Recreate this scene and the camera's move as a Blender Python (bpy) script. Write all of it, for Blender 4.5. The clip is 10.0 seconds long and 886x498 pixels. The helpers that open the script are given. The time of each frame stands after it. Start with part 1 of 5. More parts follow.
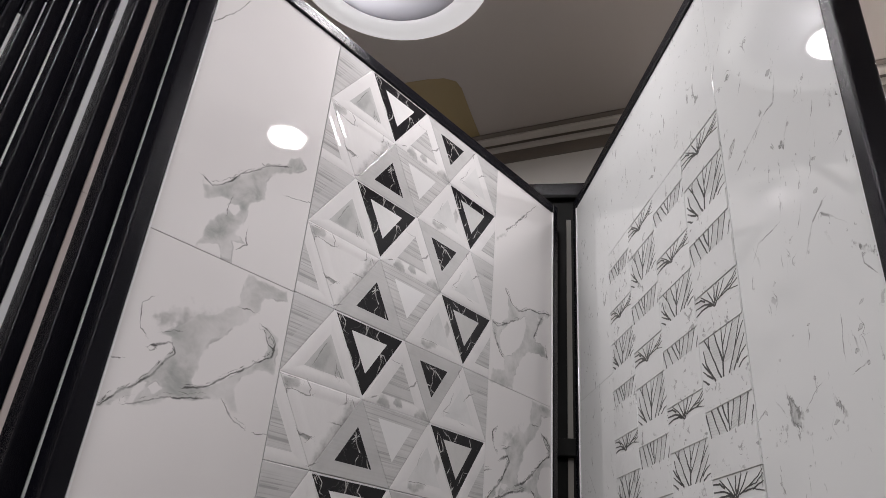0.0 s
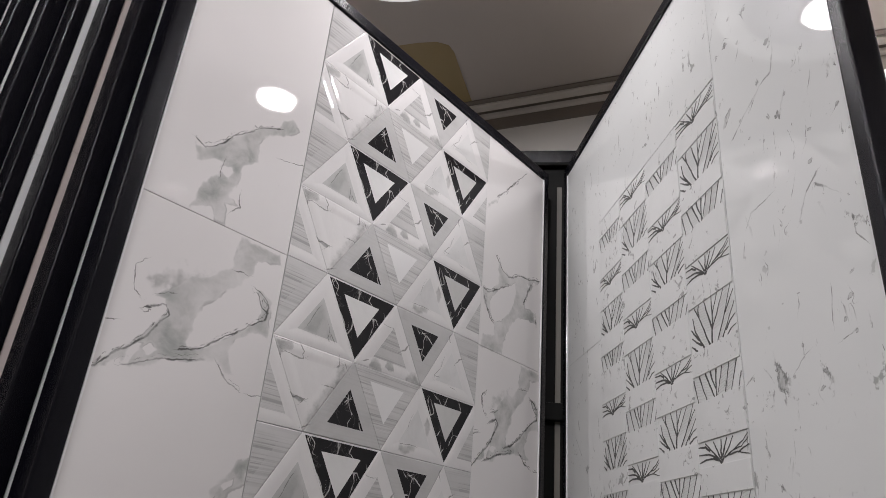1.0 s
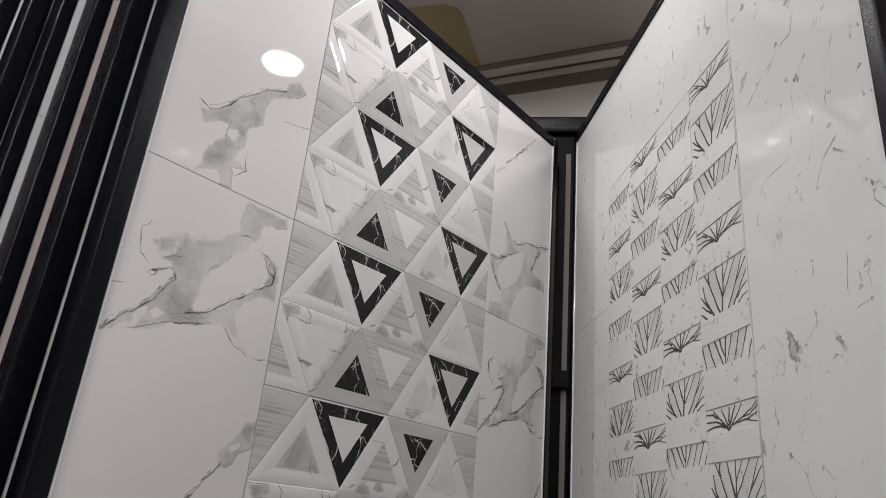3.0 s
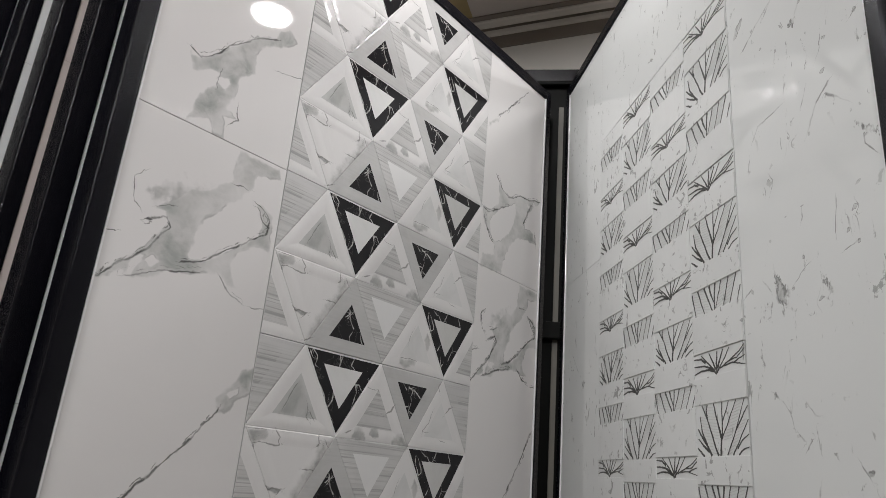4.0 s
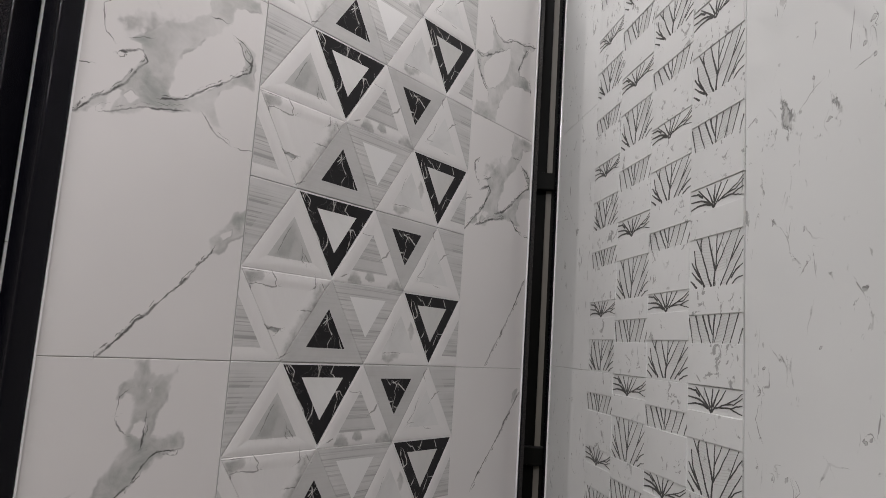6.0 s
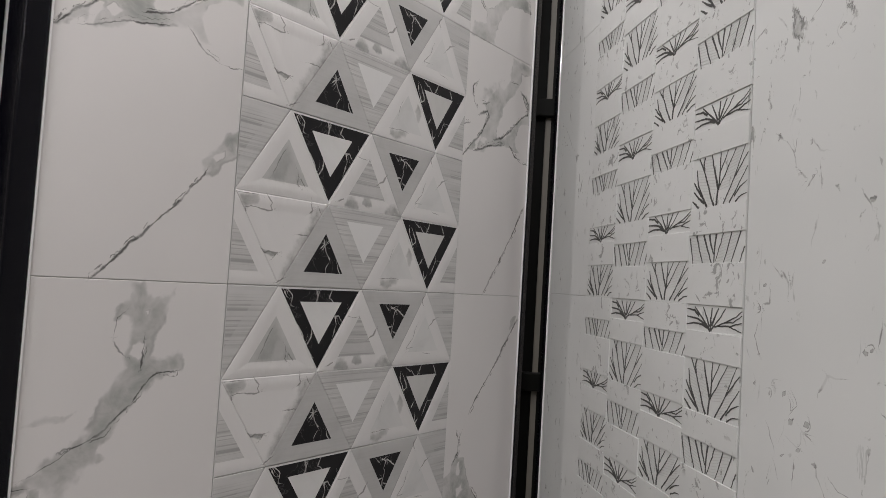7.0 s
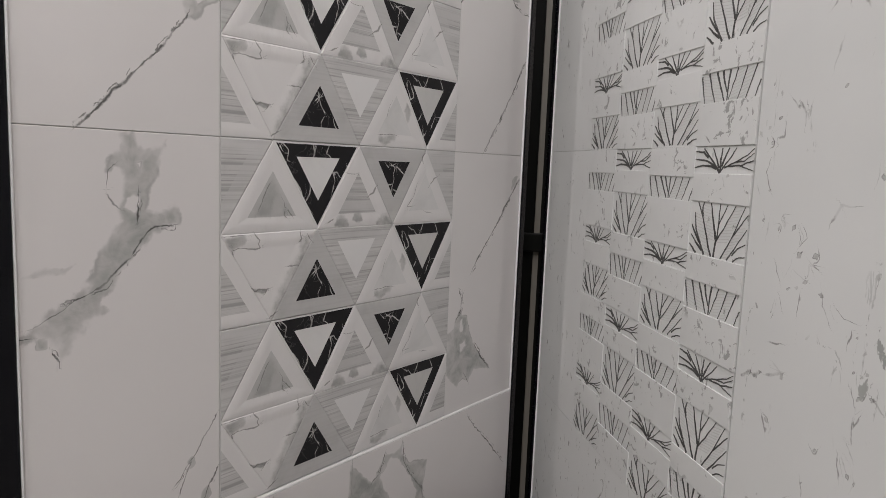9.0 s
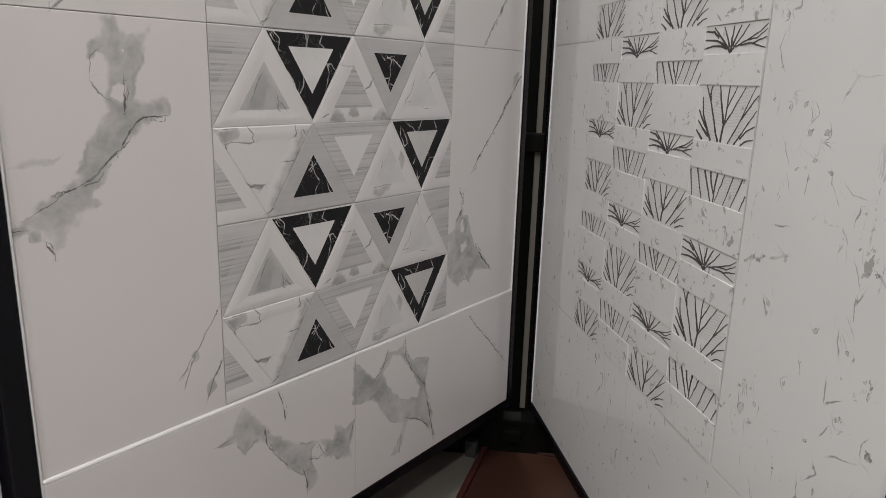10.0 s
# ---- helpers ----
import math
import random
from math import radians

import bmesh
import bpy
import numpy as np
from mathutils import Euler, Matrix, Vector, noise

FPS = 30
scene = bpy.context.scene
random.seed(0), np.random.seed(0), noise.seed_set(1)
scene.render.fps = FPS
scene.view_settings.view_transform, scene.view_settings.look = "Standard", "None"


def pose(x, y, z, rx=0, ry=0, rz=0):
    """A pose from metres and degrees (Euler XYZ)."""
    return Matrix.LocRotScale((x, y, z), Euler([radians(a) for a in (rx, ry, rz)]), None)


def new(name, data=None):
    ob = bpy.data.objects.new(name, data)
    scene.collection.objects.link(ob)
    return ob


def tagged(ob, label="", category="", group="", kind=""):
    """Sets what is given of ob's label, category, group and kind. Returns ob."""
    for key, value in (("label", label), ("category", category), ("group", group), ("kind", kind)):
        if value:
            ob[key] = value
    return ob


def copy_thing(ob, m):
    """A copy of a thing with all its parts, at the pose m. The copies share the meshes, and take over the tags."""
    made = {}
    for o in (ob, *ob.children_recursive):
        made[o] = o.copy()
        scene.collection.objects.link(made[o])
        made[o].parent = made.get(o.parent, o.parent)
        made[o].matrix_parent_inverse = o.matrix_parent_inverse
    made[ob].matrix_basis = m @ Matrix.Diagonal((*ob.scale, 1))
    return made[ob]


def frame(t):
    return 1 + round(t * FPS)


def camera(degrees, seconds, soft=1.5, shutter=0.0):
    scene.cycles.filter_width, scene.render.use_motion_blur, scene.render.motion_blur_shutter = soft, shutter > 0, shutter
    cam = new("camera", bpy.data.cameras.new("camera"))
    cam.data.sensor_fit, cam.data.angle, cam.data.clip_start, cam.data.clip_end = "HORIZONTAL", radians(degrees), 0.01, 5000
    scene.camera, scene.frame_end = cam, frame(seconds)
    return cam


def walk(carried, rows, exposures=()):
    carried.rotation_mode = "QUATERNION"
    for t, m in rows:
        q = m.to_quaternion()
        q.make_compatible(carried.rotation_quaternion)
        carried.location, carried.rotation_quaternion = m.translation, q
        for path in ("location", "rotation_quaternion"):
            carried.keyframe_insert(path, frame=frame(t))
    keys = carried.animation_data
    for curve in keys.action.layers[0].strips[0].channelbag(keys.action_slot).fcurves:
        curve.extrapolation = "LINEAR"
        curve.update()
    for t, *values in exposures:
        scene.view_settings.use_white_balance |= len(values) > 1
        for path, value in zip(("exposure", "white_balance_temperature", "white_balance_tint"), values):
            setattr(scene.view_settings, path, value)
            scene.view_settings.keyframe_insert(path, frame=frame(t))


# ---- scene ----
cam = camera(65.4, 10.0, soft=0.55)
PATH = [
    (0.0, pose(-0.5232, -0.9808, 1.2234, 117.176, -4.294, -50.036)),
    (0.5, pose(-0.5308, -0.9767, 1.2243, 116.913, -4.796, -50.898)),
    (1.0, pose(-0.5326, -0.9714, 1.2197, 114.495, -4.449, -51.377)),
    (1.5, pose(-0.5289, -0.9710, 1.2179, 114.320, -5.070, -50.682)),
    (2.0, pose(-0.5321, -0.9685, 1.2188, 113.898, -5.300, -51.041)),
    (2.5, pose(-0.5233, -0.9630, 1.2222, 112.782, -5.132, -51.001)),
    (4.0, pose(-0.5263, -0.9599, 1.2004, 108.555, -4.622, -51.672)),
    (4.5, pose(-0.5150, -0.9564, 1.1896, 105.588, -4.228, -52.089)),
    (5.0, pose(-0.5122, -0.9508, 1.1853, 104.148, -4.545, -52.253)),
    (5.5, pose(-0.5059, -0.9444, 1.1701, 100.883, -4.038, -52.289)),
    (7.0, pose(-0.4843, -0.9268, 1.1311, 92.829, -3.471, -52.329)),
    (7.5, pose(-0.4751, -0.9245, 1.1169, 89.927, -2.774, -52.795)),
    (8.0, pose(-0.4718, -0.9234, 1.1083, 88.578, -2.753, -52.786)),
    (8.5, pose(-0.4674, -0.9186, 1.0974, 85.759, -2.691, -52.937)),
    (9.0, pose(-0.4631, -0.9097, 1.0822, 82.953, -2.303, -52.418)),
    (9.5, pose(-0.4551, -0.9059, 1.0624, 79.277, -1.877, -52.334)),
    (10.0, pose(-0.4489, -0.9066, 1.0430, 76.000, -1.622, -52.325)),
]
EXPOSURES = [(0.0, -0.11, 6330, 12.5), (2.5, -0.09, 6310, 11), (4.0, -0.02, 6330, 7.5), (5.0, 0.02, 6340, 12), (7.0, 0.07, 6460, 10), (8.0, 0.16, 6430, 11.5), (10.0, 0.32, 6530, 10.5)]
walk(cam, PATH, EXPOSURES)

# ---------------------------------------------------------------- plan
CEIL = 2.80
LAMP_A = (0.334, 0.168)          # downlight inside the round ceiling recess
# The last four are unseen fill lamps, added to brighten wall, corner and wings.
LAMPS = [(0.694, -0.988), (1.06, -2.16), (1.42, -3.33), (-0.85, -0.32), (-1.99, -0.54), (-3.15, -0.90), (-1.63, -1.71), (-6.0, -2.0), (0.62, 1.25), (1.42, -1.216), (0.36, -0.33)]
WATTS = [5.5, 8, 8, 8.5, 8, 7, 36, 7, 11, 12, 3.8]
TH = 0.008                       # tile thickness
LX0, LX1, CL, CR = -0.124, 1.044, 0.166, 0.760
ZT, ZB, J1, J2, BD = 2.310, 0.193, 1.708, 1.109, 0.503
SX0, SX1, SL, SR = 0.091, 1.2405, 0.362, 0.948
RJ = 1.122                       # joint height on the second wing
FW, RW = 0.024, 0.030             # face widths of stiles and rails
WING = Matrix.Translation((1.1375, 0, 0)) @ Matrix.Rotation(radians(-133.79), 4, "Z")

# ---------------------------------------------------------------- light
world = bpy.data.worlds.new("world")
scene.world = world
world.use_nodes = True
world.node_tree.nodes["Background"].inputs[0].default_value = (0.9, 0.95, 1.0, 1)
world.node_tree.nodes["Background"].inputs[1].default_value = 0.02


def disc_lamp(x, y, z, watts, radius, spread=170):
    d = bpy.data.lights.new("downlight_and_fill_beam", "AREA")
    d.shape, d.size, d.energy, d.color = "DISK", radius * 2, watts, (1.0, 0.95, 0.945)
    d.spread = radians(spread)
    o = new("downlight_and_fill_beam", d)
    o.matrix_world = pose(x, y, z)
    return o


disc_lamp(LAMP_A[0], LAMP_A[1], CEIL - 0.012, 2.5, 0.068, 120)
for (lx, ly), watts in zip(LAMPS, WATTS):
    disc_lamp(lx, ly, CEIL - 0.012, watts, 0.068)


# ---------------------------------------------------------------- materials
def material(name):
    m = bpy.data.materials.new(name)
    m.use_nodes = True
    return m, m.node_tree, m.node_tree.nodes["Principled BSDF"]


def add(nt, kind, **inputs):
    n = nt.nodes.new(kind)
    for k, v in inputs.items():
        n.inputs[k.replace("_", " ")].default_value = v
    return n


def mixed(nt, fac, a, b):
    n = nt.nodes.new("ShaderNodeMix")
    n.data_type = "RGBA"
    for sock, val in ((n.inputs[0], fac), (n.inputs[6], a), (n.inputs[7], b)):
        if isinstance(val, (tuple, float, int)):
            sock.default_value = (*val, 1) if isinstance(val, tuple) else val
        else:
            nt.links.new(val, sock)
    return n.outputs[2]


def calc(nt, op, a, b=None, c=None):
    n = nt.nodes.new("ShaderNodeMath")
    n.operation = op
    for sock, val in zip(n.inputs, (a, b, c)):
        if val is None:
            continue
        if isinstance(val, (int, float)):
            sock.default_value = val
        else:
            nt.links.new(val, sock)
    return n.outputs[0]


def noise_tex(nt, scale, detail=4, rough=0.55, stretch=None, distort=0.0):
    tc = nt.nodes.new("ShaderNodeTexCoord")
    n = add(nt, "ShaderNodeTexNoise", Scale=scale, Detail=detail, Roughness=rough, Distortion=distort)
    if stretch:
        mp = nt.nodes.new("ShaderNodeMapping")
        mp.inputs["Scale"].default_value = stretch
        nt.links.new(tc.outputs["Object"], mp.inputs[0])
        nt.links.new(mp.outputs[0], n.inputs["Vector"])
    else:
        nt.links.new(tc.outputs["Object"], n.inputs["Vector"])
    return n.outputs["Fac"]


def bumped(nt, bsdf, height, strength, dist=0.001):
    b = add(nt, "ShaderNodeBump", Strength=strength, Distance=dist)
    nt.links.new(height, b.inputs["Height"])
    nt.links.new(b.outputs[0], bsdf.inputs["Normal"])


def smooth(nt, x, lo, hi):
    n = nt.nodes.new("ShaderNodeMapRange")
    n.interpolation_type = "SMOOTHSTEP"
    nt.links.new(x, n.inputs[0])
    n.inputs[1].default_value, n.inputs[2].default_value = lo, hi
    return n.outputs[0]


def vein_tile(name, base, flecks=False, sparse=0.47):
    """Glazed porcelain with veins from the mesh attributes cloud and crack."""
    m, nt, b = material(name)
    cloud = nt.nodes.new("ShaderNodeAttribute")
    cloud.attribute_name = "cloud"
    crack = nt.nodes.new("ShaderNodeAttribute")
    crack.attribute_name = "crack"
    weight = nt.nodes.new("ShaderNodeAttribute")
    weight.attribute_name = "weight"
    fine = noise_tex(nt, 42, 5, 0.65)
    coarse = noise_tex(nt, 9, 4, 0.6)
    mottle = noise_tex(nt, 2.2, 3, 0.5)
    body = mixed(nt, smooth(nt, mottle, 0.35, 0.7), base, tuple(v * 0.95 for v in base))
    # soft grey clouds with a fairly crisp, ragged rim
    speck = noise_tex(nt, 120, 4, 0.72, (1.2, 1.2, 0.75), 0.8)
    dens = calc(nt, "ADD", cloud.outputs["Fac"], calc(nt, "MULTIPLY", calc(nt, "SUBTRACT", speck if flecks else fine, 0.5), 1.0 if flecks else 0.45))
    if flecks:
        dens = calc(nt, "MULTIPLY", dens, smooth(nt, cloud.outputs["Fac"], 0.02, 0.2))
    dens = calc(nt, "ADD", dens, calc(nt, "MULTIPLY", calc(nt, "SUBTRACT", coarse, 0.5), 0.5))
    rim = smooth(nt, dens, 0.28, 0.52)
    depth = calc(nt, "MULTIPLY", rim, calc(nt, "MULTIPLY_ADD", smooth(nt, coarse, 0.3, 0.72), 0.50 if flecks else 0.62, 0.20))
    if flecks:
        depth = calc(nt, "MULTIPLY", depth, calc(nt, "MULTIPLY_ADD", smooth(nt, noise_tex(nt, 90, 4, 0.7), 0.3, 0.7), 0.7, 0.55))
    else:
        depth = calc(nt, "MULTIPLY", depth, calc(nt, "MULTIPLY_ADD", smooth(nt, noise_tex(nt, 20, 5, 0.65, None, 0.5), 0.3, 0.7), 0.7, 0.55))
        depth = calc(nt, "MULTIPLY", depth, calc(nt, "MULTIPLY_ADD", smooth(nt, cloud.outputs["Fac"], 0.15, 0.80), 0.45, 0.58))
    body = mixed(nt, calc(nt, "MINIMUM", depth, 0.85), body, (0.25, 0.25, 0.24) if flecks else (0.285, 0.30, 0.284))
    edge = calc(nt, "MULTIPLY", smooth(nt, dens, 0.24, 0.36), calc(nt, "SUBTRACT", 1.0, smooth(nt, dens, 0.36, 0.54)))
    stretch = smooth(nt, noise_tex(nt, 55 if flecks else 17, 3, 0.55), 0.44 if flecks else 0.48, 0.56 if flecks else 0.62)
    body = mixed(nt, calc(nt, "MULTIPLY", calc(nt, "MULTIPLY", edge, stretch), 0.85 if flecks else 0.5), body, (0.15, 0.15, 0.145) if flecks else (0.20, 0.205, 0.2))
    # thin dark cracks
    jag = noise_tex(nt, 85, 4, 0.7)
    wob = calc(nt, "ADD", calc(nt, "MULTIPLY", calc(nt, "SUBTRACT", fine, 0.5), 0.002 if flecks else 0.007), calc(nt, "MULTIPLY", calc(nt, "SUBTRACT", jag, 0.5), 0.002 if flecks else 0.006))
    dist = calc(nt, "ABSOLUTE", calc(nt, "ADD", crack.outputs["Fac"], wob))
    swell = smooth(nt, noise_tex(nt, 31, 3, 0.6), 0.36, 0.66)
    wide = calc(nt, "MAXIMUM", calc(nt, "MULTIPLY", weight.outputs["Fac"], calc(nt, "MULTIPLY_ADD", swell, 0.0010 if flecks else 0.0011, 0.0006 if flecks else 0.0007)), 0.00001)
    line = calc(nt, "SUBTRACT", 1.0, smooth(nt, calc(nt, "DIVIDE", dist, wide), 0.2, 1.5))
    broken = smooth(nt, noise_tex(nt, 34, 4, 0.65), 0.40, 0.58)
    if not flecks:
        apart = calc(nt, "MULTIPLY_ADD", noise_tex(nt, 48, 3, 0.6), 0.018, -0.0045)
        near = calc(nt, "ABSOLUTE", calc(nt, "SUBTRACT", calc(nt, "ADD", crack.outputs["Fac"], wob), apart))
        hair = calc(nt, "SUBTRACT", 1.0, smooth(nt, calc(nt, "DIVIDE", near, calc(nt, "MULTIPLY_ADD", weight.outputs["Fac"], 0.0007, 0.00001)), 0.2, 1.5))
        hair = calc(nt, "MULTIPLY", hair, calc(nt, "MULTIPLY", smooth(nt, noise_tex(nt, 70, 3, 0.6), 0.47, 0.58), smooth(nt, weight.outputs["Fac"], 0.8, 0.95)))
        body = mixed(nt, calc(nt, "MULTIPLY", hair, 0.75), body, (0.10, 0.10, 0.095))
    body = mixed(nt, calc(nt, "MULTIPLY", line, calc(nt, "MULTIPLY_ADD", broken, 0.55 if flecks else 0.46, 0.15 if flecks else 0.48)), body, (0.14, 0.14, 0.135) if flecks else (0.075, 0.075, 0.072))
    if flecks:
        f1 = noise_tex(nt, 29, 5, 0.68, (1.4, 1.4, 0.75), 1.3)
        f2 = noise_tex(nt, 6, 2, 0.5)
        hit = calc(nt, "MULTIPLY", smooth(nt, f1, 0.612, 0.655), smooth(nt, f2, sparse, sparse + 0.13))
        body = mixed(nt, calc(nt, "MULTIPLY", hit, 0.75), body, (0.27, 0.28, 0.265))
    nt.links.new(body, b.inputs["Base Color"])
    b.inputs["IOR"].default_value = 1.5
    b.inputs["Roughness"].default_value = 0.03
    bumped(nt, b, noise_tex(nt, 5, 2, 0.5), 0.04, 0.002)
    return m


def attribute(nt, name):
    n = nt.nodes.new("ShaderNodeAttribute")
    n.attribute_name = name
    return n.outputs["Fac"]


def fine_line(nt, jitter=0.004, thin=0.0004, thick=0.0011):
    """Ragged hairlines of changing width along the mesh attribute crack."""
    wob = calc(nt, "MULTIPLY", calc(nt, "SUBTRACT", noise_tex(nt, 85, 4, 0.7), 0.5), jitter)
    dist = calc(nt, "ABSOLUTE", calc(nt, "ADD", attribute(nt, "crack"), wob))
    swell = smooth(nt, noise_tex(nt, 60, 3, 0.6), 0.36, 0.66)
    wide = calc(nt, "MAXIMUM", calc(nt, "MULTIPLY", attribute(nt, "weight"), calc(nt, "MULTIPLY_ADD", swell, thick, thin)), 0.00001)
    return calc(nt, "SUBTRACT", 1.0, smooth(nt, calc(nt, "DIVIDE", dist, wide), 0.2, 1.5))


def glaze(name, base, dark, scale=8, stripe=0.0, rough=0.055, lo=0.42, hi=0.72, flecks=0.0, wave=0.3, prints=0.0):
    """Printed satin glaze: cloudy marble, or fine horizontal timber grain, with marks from the mesh attributes."""
    m, nt, b = material(name)
    n = noise_tex(nt, scale, 5, 0.6, (1, 1, 1), 0.6)
    col = mixed(nt, smooth(nt, n, lo, hi), base, dark)
    if stripe:
        broad = noise_tex(nt, 8, 3, 0.6, (0.3, 1, 7.0))
        col = mixed(nt, calc(nt, "MULTIPLY", smooth(nt, broad, 0.42, 0.66), stripe * 0.6), col, tuple(v * 0.78 for v in base))
        s = noise_tex(nt, 22, 4, 0.66, (0.10, 1, 10.0))
        col = mixed(nt, calc(nt, "MULTIPLY", smooth(nt, s, 0.47, 0.66), stripe), col, tuple(v * 0.58 for v in base))
        pale = noise_tex(nt, 7, 2, 0.5, (0.5, 1, 2.0))
        col = mixed(nt, calc(nt, "MULTIPLY", smooth(nt, pale, 0.5, 0.7), 0.45), col, tuple(min(0.76, v * 1.2) for v in base))
    if prints:
        cloud = attribute(nt, "cloud")
        ragged = calc(nt, "ADD", cloud, calc(nt, "MULTIPLY", calc(nt, "SUBTRACT", noise_tex(nt, 60, 5, 0.65), 0.5), 0.55))
        inner = calc(nt, "MULTIPLY_ADD", smooth(nt, noise_tex(nt, 30, 4, 0.6), 0.3, 0.7), 0.45, 0.4)
        col = mixed(nt, calc(nt, "MULTIPLY", calc(nt, "MULTIPLY", smooth(nt, ragged, 0.22, 0.72), inner), prints), col, (0.36, 0.36, 0.352))
        col = mixed(nt, calc(nt, "MULTIPLY", fine_line(nt), 0.72), col, (0.15, 0.148, 0.142))
    if flecks:
        at = nt.nodes.new("ShaderNodeNewGeometry").outputs["Position"]
        f1, f2 = (add(nt, "ShaderNodeTexNoise", Scale=a, Detail=c, Roughness=0.64, Distortion=e) for a, c, e in ((46, 4, 1.0), (9, 2, 0.0)))
        for f in (f1, f2):
            nt.links.new(at, f.inputs["Vector"])
        hit = calc(nt, "MULTIPLY", smooth(nt, f1.outputs["Fac"], 0.585, 0.635), smooth(nt, f2.outputs["Fac"], 0.42, 0.53))
        col = mixed(nt, calc(nt, "MULTIPLY", hit, flecks), col, (0.28, 0.285, 0.275))
    nt.links.new(col, b.inputs["Base Color"])
    b.inputs["Roughness"].default_value = rough
    bumped(nt, b, noise_tex(nt, 24, 3, 0.5, (1.6, 1, 0.7)), wave, 0.002)
    return m


def black_marble(name):
    m, nt, b = material(name)
    a = calc(nt, "ABSOLUTE", calc(nt, "SUBTRACT", noise_tex(nt, 13, 4, 0.6, None, 1.2), 0.5))
    c = noise_tex(nt, 30, 3, 0.6)
    faint = calc(nt, "MULTIPLY", calc(nt, "SUBTRACT", 1.0, smooth(nt, a, 0.002, 0.012)), smooth(nt, c, 0.52, 0.60))
    col = mixed(nt, calc(nt, "MULTIPLY", faint, 0.10), (0.018, 0.0172, 0.019), (0.42, 0.41, 0.40))
    bright = calc(nt, "MULTIPLY_ADD", smooth(nt, noise_tex(nt, 75, 3, 0.6), 0.36, 0.62), 0.55, 0.4)
    col = mixed(nt, calc(nt, "MULTIPLY", fine_line(nt, 0.0016, 0.0004, 0.0012), bright), col, (0.66, 0.65, 0.63))
    nt.links.new(col, b.inputs["Base Color"])
    b.inputs["Roughness"].default_value = 0.13
    b.inputs["Specular IOR Level"].default_value = 0.2
    return m


def plain(name, base, rough, scale=20, vary=0.12, bump=0.1, metal=0.0, bscale=None, spec=0.5):
    m, nt, b = material(name)
    n = noise_tex(nt, scale, 5, 0.6)
    big = noise_tex(nt, scale * 0.12, 3, 0.5)
    col = mixed(nt, n, tuple(v * (1 - vary) for v in base), tuple(min(1, v * (1 + vary)) for v in base))
    col = mixed(nt, calc(nt, "MULTIPLY", smooth(nt, big, 0.45, 0.75), 0.35), col, tuple(v * 0.78 for v in base))
    nt.links.new(col, b.inputs["Base Color"])
    nt.links.new(calc(nt, "MULTIPLY_ADD", n, rough * 0.5, rough * 0.75), b.inputs["Roughness"])
    b.inputs["Metallic"].default_value = metal
    b.inputs["Specular IOR Level"].default_value = spec
    bumped(nt, b, noise_tex(nt, bscale or scale * 3, 3, 0.5), bump, 0.001)
    return m


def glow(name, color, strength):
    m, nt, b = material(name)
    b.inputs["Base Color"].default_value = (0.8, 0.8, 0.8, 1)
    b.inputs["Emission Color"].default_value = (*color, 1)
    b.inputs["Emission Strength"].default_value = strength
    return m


CARRARA = vein_tile("grey_veined_glaze", (0.768, 0.748, 0.742))
FLECKED = vein_tile("flecked_marble_glaze", (0.742, 0.757, 0.748), True, 0.44)
BUSY = vein_tile("busy_flecked_marble_glaze", (0.742, 0.757, 0.748), True, 0.36)
PALE = glaze("pale_marble_glaze", (0.70, 0.696, 0.69), (0.60, 0.598, 0.592), 9, 0.0, 0.055, 0.48, 0.76, wave=0.6, prints=1.1)
WHITE = glaze("white_glaze", (0.752, 0.738, 0.733), (0.672, 0.657, 0.652), 6, 0.0, 0.055, 0.48, 0.80, wave=0.5, prints=1.15)
CLEAN = glaze("clean_white_glaze", (0.76, 0.755, 0.75), (0.70, 0.696, 0.69), 8, 0.0, 0.055, 0.45, 0.75)
LIGHTGREY = glaze("light_grey_glaze", (0.61, 0.605, 0.595), (0.55, 0.545, 0.54), 12)
MIDGREY = glaze("grey_stone_glaze", (0.55, 0.545, 0.54), (0.48, 0.475, 0.47), 8, 0.12, prints=0.5)
SAGE = glaze("grey_cloud_glaze", (0.50, 0.50, 0.49), (0.60, 0.60, 0.59), 13, 0.0, 0.055, 0.40, 0.66, prints=1.0)
TIMBER = glaze("grey_timber_glaze", (0.62, 0.612, 0.605), (0.53, 0.525, 0.52), 6, 0.92, prints=0.6)
FAINT_TIMBER = glaze("pale_timber_glaze", (0.60, 0.594, 0.588), (0.54, 0.535, 0.53), 6, 0.42, prints=0.7)
SATIN = glaze("satin_white_glaze", (0.70, 0.695, 0.69), (0.62, 0.615, 0.61), 9, 0.0, 0.38)
NERO = black_marble("black_marble_glaze")
LEAFWHITE = glaze("leaf_relief_glaze", (0.724, 0.737, 0.728), (0.685, 0.70, 0.691), 6, 0.0, 0.2, 0.45, 0.75, flecks=0.75)
STROKE = plain("charcoal_engraving", (0.06, 0.06, 0.058), 0.45, 60)
STROKE_FINE = plain("grey_engraving", (0.55, 0.55, 0.545), 0.4, 60)
STEEL = plain("black_powder_coat", (0.0046, 0.0046, 0.0075), 0.19, 30, 0.3, 0.32, 0.0, 800, 0.25)
DARK = plain("dark_steel", (0.0035, 0.0038, 0.0033), 0.45, 14, 0.3, 0.3, 0.0, None, 0.1)
DULL_GREY = plain("dull_grey_coat", (0.045, 0.045, 0.048), 0.4, 60, 0.5, 0.2)
PIVOT = plain("worn_dark_steel", (0.016, 0.017, 0.015), 0.5, 30, 0.3, 0.2, 0.0, None, 0.2)
